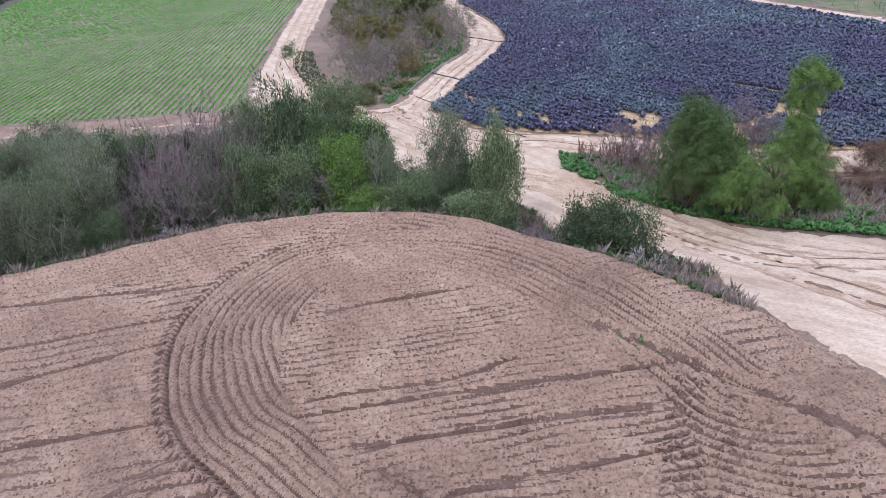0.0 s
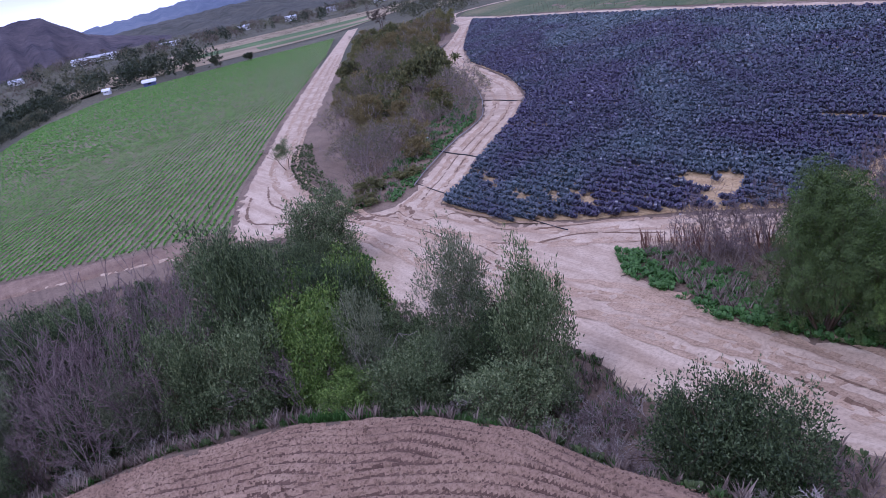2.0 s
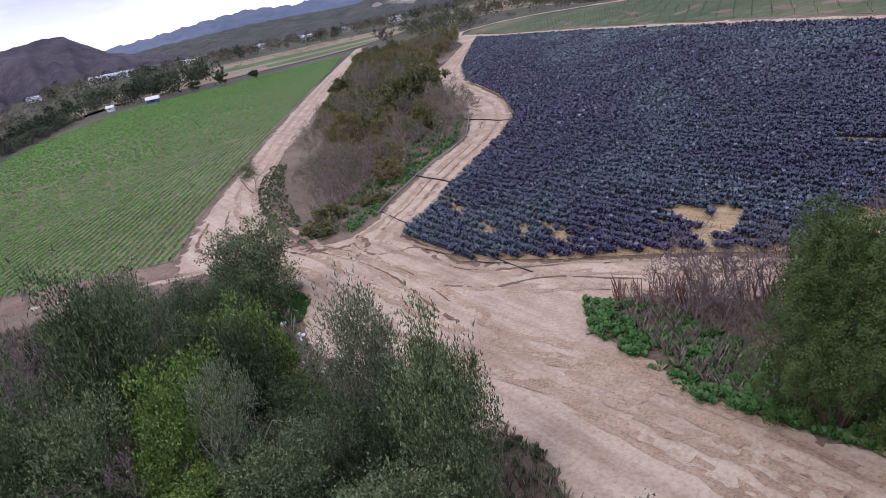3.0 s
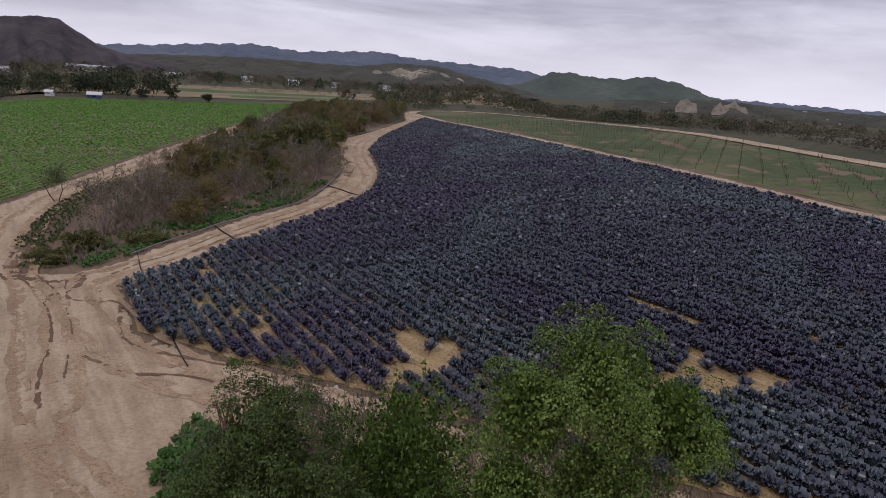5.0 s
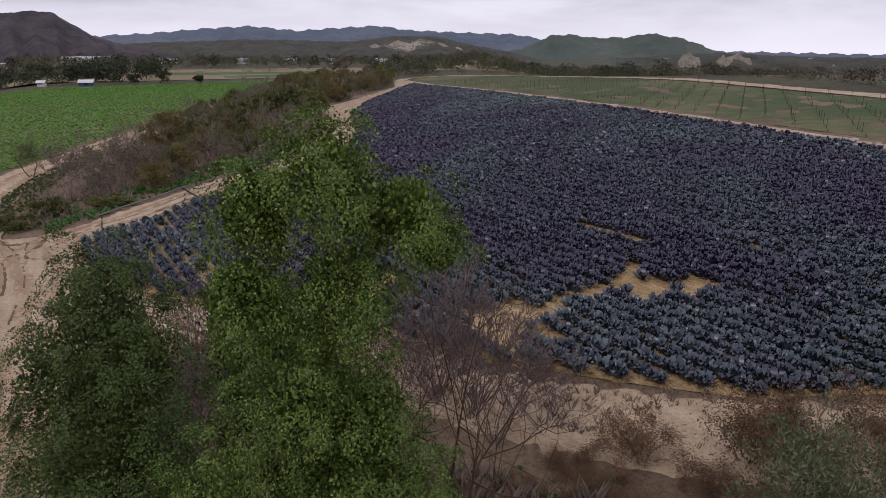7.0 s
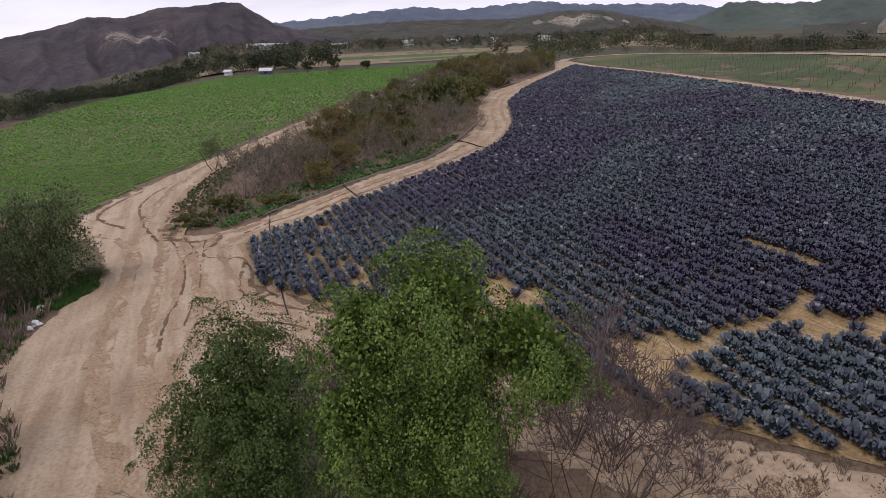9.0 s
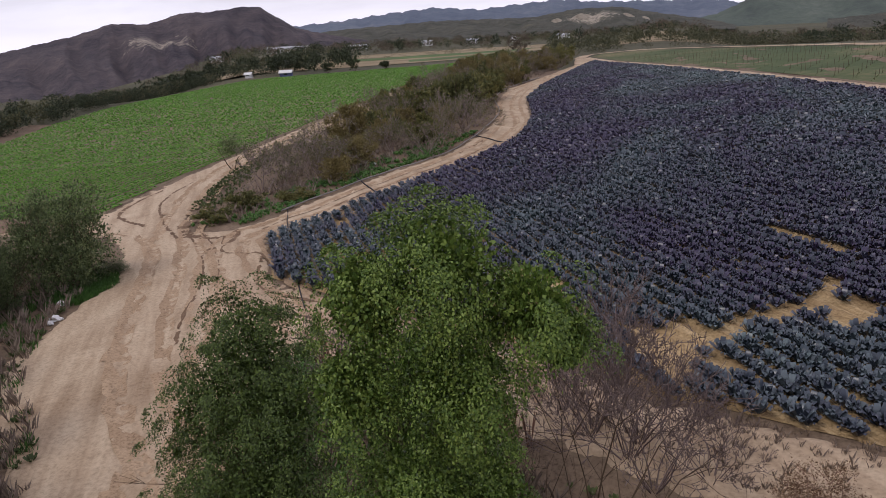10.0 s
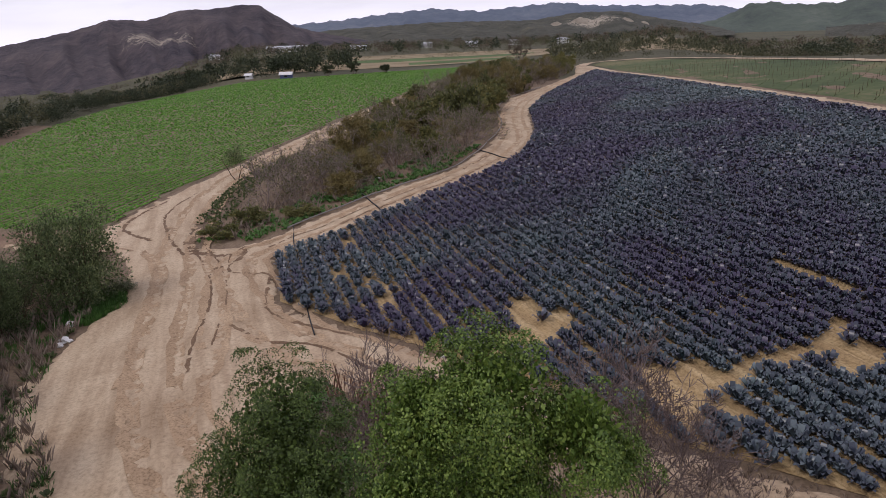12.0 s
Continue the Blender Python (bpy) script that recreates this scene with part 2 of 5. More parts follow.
def curve_through(pts, step):
    """Points along a smooth curve through pts, about step apart."""
    p = np.asarray(pts, float)
    q = np.vstack([2 * p[0] - p[1], p, 2 * p[-1] - p[-2]])
    out = []
    for a, b, c, d in zip(q[:-3], q[1:-2], q[2:-1], q[3:]):
        n = max(1, int(np.hypot(*(c - b)[:2]) / step))
        t = np.linspace(0, 1, n, endpoint=False)[:, None]
        out.append(0.5 * (2 * b + (c - a) * t + (2 * a - 5 * b + 4 * c - d) * t**2 + (3 * b - a - 3 * c + d) * t**3))
    return np.vstack(out + [p[-1:]])


def sheet(name, poly, step, lift, mat, ragged=0.2, relief=None, seed=1):
    """A piece of ground with a ragged outline, laid on the land."""
    rng = np.random.default_rng(seed)
    ring = []
    for a, b in zip(poly, np.roll(poly, -1, 0)):
        n = max(1, int(np.hypot(*(b - a)) / step))
        ring += [a + (b - a) * t for t in np.linspace(0, 1, n, endpoint=False)]
    ring = np.array(ring)
    ring = ring + rng.normal(0, ragged, ring.shape) * (np.hypot(ring[:, 0] - 15, ring[:, 1] - 60) < 120)[:, None]
    lo, hi = ring.min(0), ring.max(0)
    gx, gy = np.meshgrid(np.arange(lo[0], hi[0], step), np.arange(lo[1], hi[1], step))
    g = np.stack([gx.ravel(), gy.ravel()], 1) + rng.uniform(-0.25, 0.25, (gx.size, 2)) * step
    g = g[inside(ring, g[:, 0], g[:, 1])]
    g = g[off_line(ring[:: max(1, len(ring) // 250)], g[:, 0], g[:, 1], True) > step * 0.35]
    pts = np.vstack([ring, g])
    n = len(ring)
    from mathutils.geometry import delaunay_2d_cdt
    v, _, f, *_ = delaunay_2d_cdt([Vector(p) for p in pts], [(i, (i + 1) % n) for i in range(n)], [], 1, 1e-5)
    v = np.array([tuple(p) for p in v])
    z = height(v[:, 0], v[:, 1]) + lift
    if relief:
        z = z + relief(v[:, 0], v[:, 1])
    if ragged:
        z[off_line(ring, v[:, 0], v[:, 1], True) < 0.02] -= lift + 0.1
    f = np.array([t for t in f if len(t) == 3])
    return new(name, mesh_of(name, np.column_stack([v, z]), f, mat, flat=False))


# ---- ground, fields and roads ----
def spread(near_lo, near_hi, step, far):
    a = list(np.arange(near_lo, near_hi + step, step))
    d, s = near_hi, step
    while d < far:
        s *= 1.18
        d += s
        a.append(d)
    d, s = near_lo, step
    while d > -far:
        s *= 1.18
        d -= s
        a.insert(0, d)
    return np.array(a)


# the raised ploughed field: a coarse sheet, and a fine one with its furrows
OUTER = [(-0.3, 20.3), (-3.7, 23.8), (-6.6, 26.7), (-8.1, 29.7), (-9.1, 33.3), (-8.8, 36.5), (-7.5, 39.7), (-5.2, 41.8), (-1.8, 42.8), (3.2, 42.2), (7.5, 39.6), (11.0, 35.5), (13.1, 31.9), (14.5, 28.6)]
INNER = [(3.6, 20.3), (0.5, 23.5), (-3.1, 28.8), (-4.0, 32.6), (-3.1, 36.2), (0.5, 37.8), (4.6, 36.5), (8.0, 33.1), (9.7, 30.1), (10.9, 26.5)]
GROOVES = [((-23.5, 36.9), (-8.7, 37.9)), ((-21.6, 28.1), (-9.4, 32.9)), ((-19.6, 25.6), (-7.5, 27.7)), ((-23.7, 31.6), (-9.5, 35.1)), ((-1.9, 28.5), (3.0, 28.9)), ((3.0, 28.9), (5.7, 30.1)), ((-2.0, 27.6), (11.6, 29.1)), ((3.3, 23.5), (10.4, 24.8)), ((0.1, 25.8), (10.0, 26.8)), ((-2.3, 34.5), (4.1, 35.7)), ((1.1, 24.6), (3.1, 22.7))]
TRENCH = [(9.0, 32.1), (11.6, 29.3), (14.4, 26.4), (16.5, 24.4)]


def furrows(x, y):
    outer = off_line(curve_through(OUTER, 1.0), x, y)
    inner_poly = np.array(INNER + [(11.2, 14.6), (3.6, 14.6)])
    outer_poly = np.array(OUTER + [(15.8, 12.6), (0.7, 12.6)])
    within, core = inside(outer_poly, x, y), inside(inner_poly, x, y)
    wob = 0.06 * np.sin(x * 1.3 + 2 * np.sin(y * 0.8))
    z = np.where(within & ~core, 0.085 * np.sin((outer + wob) * 2 * np.pi / 0.42), 0.0)
    edge = off_line(EDGE, x, y, True)
    z = np.where(~within & (y > 38.5), 0.075 * np.sin((edge + wob) * 2 * np.pi / 0.5), z)
    across = (y - 0.15 * x) + wob
    z = np.where(core, 0.065 * np.sin(across * 2 * np.pi / 0.45), z)
    z = np.where(~within & (y <= 38.5), 0.055 * np.sin((y - 0.2 * x + wob) * 2 * np.pi / 0.7), z)
    for a, b in GROOVES:
        z = z - 0.17 * np.exp(-((off_line(np.array([a, b]), x, y) / 0.14) ** 2))
    z = z - 0.16 * np.exp(-((off_line(np.array(TRENCH), x, y) / 0.22) ** 2)) + 0.08 * np.exp(-(((off_line(np.array(TRENCH), x, y) - 0.45) / 0.2) ** 2))
    for c in (0.0, 1.75):
        z = z - 0.05 * np.exp(-(((outer - c) / 0.26) ** 2)) * within
    return z


rng = np.random.default_rng(5)
tx, ty = np.meshgrid(np.arange(-28, 21, 0.085), np.arange(16, 47.6, 0.085))
ti = np.arange(tx.size).reshape(tx.shape)
tq = np.stack([ti[:-1, :-1], ti[:-1, 1:], ti[1:, 1:], ti[1:, :-1]], -1).reshape(-1, 4)
mid = np.stack([tx[:-1, :-1], ty[:-1, :-1]], -1).reshape(-1, 2) + 0.042
wob = 0.25 * np.sin(mid[:, 0] * 2.1) + 0.15 * np.sin(mid[:, 0] * 5.3 + 1)
tq = tq[inside(EDGE, mid[:, 0], mid[:, 1] + wob)]
tz = height(tx, ty) + 0.03 + furrows(tx, ty) + rng.normal(0, 0.014, tx.shape) + 0.03 * (rng.random(tx.shape) > 0.985)
used, inv = np.unique(tq, return_inverse=True)
tilled = new("tilled_field", mesh_of("tilled_field", np.stack([tx, ty, tz], -1).reshape(-1, 3)[used], inv.reshape(-1, 4), M_TILL))
# furrow bottoms take the darker soil: their shade is put into the colour
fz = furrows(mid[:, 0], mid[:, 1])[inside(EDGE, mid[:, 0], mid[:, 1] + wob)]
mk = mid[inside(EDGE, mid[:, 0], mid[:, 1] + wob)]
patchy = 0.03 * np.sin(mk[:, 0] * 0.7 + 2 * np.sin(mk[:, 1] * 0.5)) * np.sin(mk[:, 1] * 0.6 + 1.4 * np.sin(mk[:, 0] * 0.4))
tilled.data.materials.append(M_SOIL_SHADE)
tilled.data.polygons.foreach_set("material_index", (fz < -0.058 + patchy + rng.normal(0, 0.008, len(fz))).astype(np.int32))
tagged(tilled, "freshly tilled pinkish brown soil with curved furrows", "field", kind="structure")
field_rest = sheet("field_margin", EDGE * [1, 1] + [0, -0.3], 2.5, -0.12, M_TILL, 0.0)
tagged(field_rest, "bare tilled brown soil round the furrows", "field", kind="structure")


def chevrons(name, pts, parent, gap=0.3, half=0.3, flip=1):
    """The lug print of one tractor tyre, laid along a line on the tilled soil."""
    c = curve_through(pts, gap)
    v, f = [], []
    for a, b in zip(c[:-1], c[1:]):
        d = (b - a) / np.hypot(*(b - a))
        s = np.array([d[1], -d[0]])
        for side in (1, -1):
            p0, p1 = a + s * side * 0.03, a + s * side * half - d * 0.2 * flip
            k = len(v)
            w = d * 0.065
            for q, lift in ((p0 - w, 0.0), (p0 + w, 0.0), (p1 + w, 0.0), (p1 - w, 0.0)):
                v.append((*q, hz(*q) + 0.02))
            for q in (p0 - w * 0.5, p0 + w * 0.5, p1 + w * 0.5, p1 - w * 0.5):
                v.append((*q, hz(*q) + 0.085))
            f += [(k + 4, k + 5, k + 6, k + 7), (k, k + 1, k + 5, k + 4), (k + 1, k + 2, k + 6, k + 5), (k + 2, k + 3, k + 7, k + 6), (k + 3, k, k + 4, k + 7)]
    # the bars take the darker soil so that the print stands out
    ob = new(name, mesh_of(name, v, f, M_SOIL_SHADE))
    ob.parent = parent
    return tagged(ob, "chevron tyre print pressed into soil")


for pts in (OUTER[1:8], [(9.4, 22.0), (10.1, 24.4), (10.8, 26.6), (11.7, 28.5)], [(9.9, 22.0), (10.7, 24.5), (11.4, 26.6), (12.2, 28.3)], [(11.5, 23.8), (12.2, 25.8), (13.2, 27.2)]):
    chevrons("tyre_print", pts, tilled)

# sandy farm roads
ROAD_MAIN = np.array([(23.8, -3.5), (21.7, 14.5), (19.0, 24.2), (17.6, 28.9), (16.6, 33.1), (16.4, 37.6), (16.4, 41.9), (14.4, 44.3), (11.9, 46.8), (9.5, 49.4), (8.6, 52.6), (6.0, 54.4), (2.0, 56.8), (-0.9, 59.6), (-2.6, 63.0), (-4.2, 67.2), (-5.2, 72.0), (-9.0, 77.0), (-14.0, 81.2), (-30.0, 82.4), (-70.0, 82.0), (-70.0, 85.0), (-30.0, 85.2), (-20.0, 86.0), (-22.6, 97.0), (-24.0, 107.0), (-25.5, 120.0), (-28.0, 140.0), (-30.0, 158.0), (-35.0, 205.0), (-40.0, 253.0), (-52.0, 366.0), (-47.0, 366.0), (-35.0, 253.0), (-29.0, 205.0), (-24.0, 158.0), (-22.0, 140.0), (-20.5, 118.0), (-19.2, 108.0), (-16.3, 99.0), (-11.9, 88.2), (-8.0, 82.0), (-3.7, 81.9), (-1.9, 85.2), (-0.4, 92.4), (1.9, 99.4), (5.0, 106.8), (5.4, 120.0), (3.8, 136.0), (-1.2, 155.0), (-3.2, 173.0), (-0.5, 192.0), (2.0, 225.0), (-2.0, 258.0), (2.0, 262.0), (13.1, 222.4), (21.1, 202.4), (29.1, 181.4), (37.6, 158.4), (43.6, 142.4), (48.6, 128.4), (55.1, 109.4), (60.6, 93.4), (68.1, 72.4), (79.1, 44.4), (87.1, 22.4), (76.9, 43.6), (65.9, 71.6), (58.4, 92.6), (52.9, 108.6), (46.4, 127.6), (41.4, 141.6), (35.4, 157.6), (26.9, 180.6), (18.9, 201.6), (10.9, 221.6), (6.0, 238.0), (4.6, 217.0), (2.9, 173.0), (4.0, 152.0), (9.3, 128.0), (10.7, 113.0), (8.8, 104.0), (6.2, 96.5), (3.5, 88.0), (2.1, 83.0), (0.4, 80.2), (5.2, 72.0), (11.0, 68.9), (17.0, 66.2), (22.0, 63.6), (26.0, 60.7), (30.5, 59.0), (37.0, 57.6), (55.0, 50.0), (76.0, 38.0), (74.0, 30.0), (55.0, 42.0), (37.0, 53.0), (30.0, 54.5), (25.0, 57.0), (19.0, 60.0), (13.6, 63.0), (11.9, 60.3), (14.9, 54.6), (18.1, 50.1), (22.6, 46.0), (27.2, 43.5), (33.0, 41.0), (48.0, 36.0), (56.0, 20.0), (58.0, -10.0)])


def ruts(x, y):
    """Wheel ruts along the roads and loose ridges between them."""
    z = 0.03 * np.sin(x * 1.1 + y * 0.4) * np.sin(y * 0.9)
    for line, wide in RUTS:
        d = off_line(curve_through(line, 2.0), x, y)
        for k in (0.9, -0.9) if wide else (0.0,):
            z = z - 0.05 * np.exp(-(((d - abs(k)) / 0.22) ** 2))
        z = z + 0.035 * np.exp(-(((d - (1.5 if wide else 0.5)) / 0.3) ** 2))
    return z


RUTS = [
    ([(40.0, 18.0), (28.9, 36.3), (22.0, 41.0), (15.5, 51.3), (11.2, 56.2), (6.5, 60.5), (1.5, 67.0), (-3.0, 74.0), (-9.0, 82.5), (-14.5, 92.0), (-19.5, 104.0), (-22.0, 118.0), (-25.0, 140.0), (-27.0, 158.0), (-36.0, 240.0)], True),
    ([(8.0, 60.4), (5.5, 66.0), (1.0, 73.0), (-4.5, 79.0), (-9.0, 86.0)], False),
    ([(22.0, 60.0), (14.0, 65.0), (8.0, 68.0), (2.0, 74.0), (-1.8, 80.0), (0.7, 86.0), (3.2, 95.0), (6.5, 104.0), (8.0, 113.0), (7.5, 124.0), (4.0, 138.0), (0.8, 155.0), (-0.2, 173.0), (2.0, 192.0), (4.0, 222.0)], True),
    ([(-20.0, 82.5), (-13.0, 82.0), (-7.0, 77.5), (-1.0, 69.0), (3.4, 62.3)], False),
    ([(24.2, 25.2), (21.8, 34.1), (18.9, 43.2), (14.8, 50.3), (9.8, 57.0)], True),
]
road = sheet("farm_road", ROAD_MAIN, 0.42, 0.05, M_ROAD, 0.16, ruts)
tagged(road, "pale sandy dirt road with wheel ruts and dried mud", "dirt road", kind="structure")

# crop fields
tagged(sheet("headland", np.array([(-17, 81.6), (-30, 82.2), (-70, 81.8), (-70, 87.5), (-30, 86.6), (-21.2, 87.2), (-18.6, 84.4)]), 0.8, 0.12, M_HEADLAND, 0.12), "brown trodden soil along the lettuce field", "dirt track", kind="structure")
CABBAGE = np.array([(0.6, 80.2), (2.3, 83), (3.6, 88), (6.3, 96.3), (8.9, 103.7), (10.9, 113), (9.5, 128), (4.2, 152), (3.1, 173), (4.8, 217), (6, 236), (10.3, 221.4), (18.3, 201.4), (26.3, 180.4), (34.8, 157.4), (40.8, 141.4), (45.8, 127.4), (52.3, 108.4), (57.8, 92.4), (65.3, 71.4), (76.3, 43.4), (55, 51), (37, 58.4), (33.6, 58.2), (30.5, 59.4), (28, 60.4), (26, 61.0), (22, 64.0), (17, 66.6), (14, 68.0), (11, 69.3), (5.2, 72.4)])
HOLES = [np.array(p) for p in (
    [(25.5, 66.4), (24.0, 64.2), (26.4, 62.0), (27.7, 62.6), (28.0, 64.7), (29.9, 66.5), (31.9, 66.4), (33.0, 65.9), (35.4, 67.0), (34.6, 68.4), (33.2, 67.6), (32.4, 70.4), (31.4, 70.4), (31.5, 68.6), (29.7, 68.4), (28.9, 66.9), (27.4, 65.8)],
    [(30.4, 78.6), (32.6, 75.9), (33.6, 74.2), (32.9, 73.9), (32.0, 74.9), (30.0, 77.9)],
    [(8.3, 76.3), (9.2, 76.2), (10.2, 73.9), (9.5, 73.3)],
    [(10.7, 74.6), (11.7, 74.1), (12.6, 71.5), (11.4, 71.3)],
    [(17.6, 73.0), (21.9, 70.6), (21.4, 68.4), (19.9, 66.6), (17.6, 66.6), (19.2, 69.2)],
    [(3.6, 85.3), (4.3, 84.9), (5.9, 80.2), (5.2, 79.7)],
    [(6.0, 78.3), (6.8, 78.2), (8.0, 75.0), (7.4, 74.6)],
    [(37.6, 72.6), (38.6, 72.0), (39.2, 70.8), (38.4, 70.8)],
)]
ROW, SIDE = np.array([-0.55, 0.835]), np.array([0.835, 0.55])
bed = lambda x, y: 0.07 * np.cos((x * SIDE[0] + y * SIDE[1]) * 2 * np.pi / 0.77)
near_bed = np.array([(0.6, 80.2), (2.3, 83), (3.6, 88), (7, 90), (20, 82), (42, 82), (46, 56), (37, 58.4), (33.6, 58.2), (30.5, 59.4), (28, 60.4), (26, 61.0), (22, 64.0), (17, 66.6), (14, 68.0), (11, 69.3), (5.2, 72.4)])
cab_ground = sheet("field_bed", CABBAGE, 1.6, 0.0, M_BED, 0.0)
tagged(cab_ground, "tan soil under rows of cabbages", "field", kind="structure")
tagged(sheet("ridged_bed", near_bed, 0.25, 0.06, M_BED, 0.05, bed), "tan soil drawn into low planting ridges", "field", kind="structure")


def leaf_fan(rng, n, spread_r, high, cup, leaf_w, rows=2):
    """A rosette of n leaves that rise and bend outward: vertices and triangles round the origin."""
    v, f = [], []
    for i in range(n):
        a = i * 2.4 + rng.uniform(-0.3, 0.3)
        r = spread_r * rng.uniform(0.7, 1.1) * (0.45 + 0.55 * (i + 1) / n)
        h = high * rng.uniform(0.75, 1.15) * (1.15 - 0.5 * (i + 1) / n)
        c, s = math.cos(a), math.sin(a)
        w = leaf_w * rng.uniform(0.8, 1.2)
        k = len(v)
        v.append((0.03 * c, 0.03 * s, 0.02))
        for t, q in ((0.55, 1.0), (0.9, 0.8)):
            for side in (1, -1):
                v.append((c * r * t - s * w * q * side, s * r * t + c * w * q * side, h * (t if t < 0.8 else 0.98) + cup * w))
        v.append((c * r * 1.08, s * r * 1.08, h * 0.86))
        f += [(k, k + 1, k + 2), (k + 1, k + 3, k + 2), (k + 2, k + 3, k + 4), (k + 3, k + 5, k + 4)]
    return np.array(v), np.array(f)


def scatter(rng, protos, at, size):
    """Many plants joined into one vertex and triangle array; protos: (verts, faces) each drawn at random."""
    vs, fs, k = [], [], 0
    which = rng.integers(len(protos), size=len(at))
    for n, (v, f) in enumerate(protos):
        p, s = at[which == n], size[which == n]
        a = rng.uniform(0, 2 * np.pi, len(p))
        c, sn = np.cos(a)[:, None], np.sin(a)[:, None]
        x = (v[None, :, 0] * c - v[None, :, 1] * sn) * s[:, None] + p[:, :1]
        y = (v[None, :, 0] * sn + v[None, :, 1] * c) * s[:, None] + p[:, 1:2]
        z = v[None, :, 2] * s[:, None] + p[:, 2:3]
        vs.append(np.stack([x, y, z], -1).reshape(-1, 3))
        fs.append((f[None] + (k + np.arange(len(p)) * len(v))[:, None, None]).reshape(-1, f.shape[1]))
        k += len(vs[-1])
    return np.vstack(vs), np.vstack(fs)


def rows_of(poly, along, across, gap, step, rng, wander=0.05):
    """Places along parallel rows inside an outline."""
    s, t = poly @ across, poly @ along
    out = []
    for k in np.arange(math.floor(s.min() / gap) * gap, s.max(), gap):
        q = np.arange(t.min(), t.max(), step)
        q = q + rng.uniform(-0.18, 0.18, len(q)) * step
        p = across * (k + rng.normal(0, wander, len(q)))[:, None] + along * q[:, None]
        out.append(p[inside(poly, p[:, 0], p[:, 1])])
    return np.vstack(out)


rng = np.random.default_rng(11)
spots = rows_of(CABBAGE, ROW, SIDE, 0.77, 0.25, rng, 0.03)
keep = np.ones(len(spots), bool)
end = np.sin(np.round(spots @ SIDE / 0.77) * 2.7) * 0.55 + rng.normal(0, 0.12, len(spots))
bare = np.zeros(len(spots), bool)
for h in HOLES:
    bare |= inside(h, spots[:, 0] + ROW[0] * end, spots[:, 1] + ROW[1] * end)
keep &= ~bare | (rng.random(len(spots)) < 0.07)
keep &= rng.random(len(spots)) > 0.015
spots = spots[keep]
spots = np.column_stack([spots, height(spots[:, 0], spots[:, 1]) + 0.06])
big = [leaf_fan(rng, 13, 0.5, 0.46, 0.25, 0.1) for _ in range(6)]
mid_p = [leaf_fan(rng, 5, 0.46, 0.43, 0.2, 0.15) for _ in range(4)]
far_p = [leaf_fan(rng, 3, 0.36, 0.4, 0.2, 0.19) for _ in range(3)]
dist = np.hypot(spots[:, 0] - 27, spots[:, 1] - 52)
order = np.argsort(np.hypot(spots[:, 0] - 29, spots[:, 1] - 60))
single = np.zeros(len(spots), bool)
single[order[:300]] = True
crop = tagged(new("cabbage_crop"), "rows of blue-green and purple cabbage plants on ridges", "cabbage crop", kind="stuff")
size = rng.normal(0.9, 0.13, len(spots)).clip(0.6, 1.2)
for name, protos, pick in (("near_rows", big, ~single & (dist < 45)), ("middle_rows", mid_p, (dist >= 45) & (dist < 85)), ("far_rows", far_p, dist >= 85)):
    v, f = scatter(rng, protos, spots[pick], size[pick])
    ob = new("cabbage_rows", mesh_of(name, v, f, M_CABBAGE))
    ob.parent = crop
    tagged(ob, kind="stuff")
leaf_mesh = [[mesh_of("leaf", v[k * 6 : k * 6 + 6], f[:4], M_CABBAGE) for k in range(len(v) // 6)] for v, f in big]
for p, s in zip(spots[single], size[single]):
    root = new("cabbage")
    root.matrix_world = pose(p[0], p[1], p[2], 0, 0, float(rng.uniform(0, 360))) @ Matrix.Diagonal((s, s, s, 1))
    tagged(root, "single blue-green cabbage plant with waxy leaves", "cabbage", "cabbages at the field edge")
    for me in leaf_mesh[int(rng.integers(6))]:
        ob = new("leaf", me)
        ob.parent = root

# lettuce field that falls away to the left
LETTUCE = np.array([(-20.6, 87), (-23.2, 97), (-24.6, 107), (-26.2, 120), (-28.7, 140), (-30.8, 158), (-35.8, 205), (-41, 253), (-52, 330), (-86, 318), (-124, 290), (-134, 243), (-112, 190), (-99, 160), (-85, 133), (-75, 110), (-70, 88)])
tagged(sheet("lettuce_bed", LETTUCE, 2.2, 0.0, M_LETTUCE_SOIL, 0.0), "grey brown soil under rows of young lettuce", "field", kind="structure")
L_ROW, L_SIDE = np.array([-0.09, 0.996]), np.array([0.996, 0.09])
rng = np.random.default_rng(12)
near_l = rows_of(LETTUCE, L_ROW, L_SIDE, 0.9, 0.3, rng, 0.04)
near_l = near_l[rng.random(len(near_l)) < np.clip(1 - (near_l[:, 1] - 120) / 110, 0.6, 1)]
near_l = np.column_stack([near_l, height(near_l[:, 0], near_l[:, 1])])
tuft = [leaf_fan(rng, 2, 0.2, 0.17, 0.1, 0.13) for _ in range(4)]
small = [leaf_fan(rng, 4, 0.19, 0.17, 0.1, 0.08) for _ in range(4)]
lettuce = tagged(new("lettuce_crop"), "long rows of small bright green lettuce", "lettuce crop", kind="stuff")
for protos, pick in ((small, near_l[:, 1] < 112), (tuft, near_l[:, 1] >= 112)):
    v, f = scatter(rng, protos, near_l[pick], rng.uniform(0.8, 1.25, pick.sum()) * np.where(near_l[pick, 1] < 112, 1.2, np.where(near_l[pick, 1] < 150, 1.15, 1.38)))
    ob = new("lettuce_rows", mesh_of("lettuce_rows", v, f, M_LETTUCE))
    ob.parent = lettuce
    tagged(ob, kind="stuff")

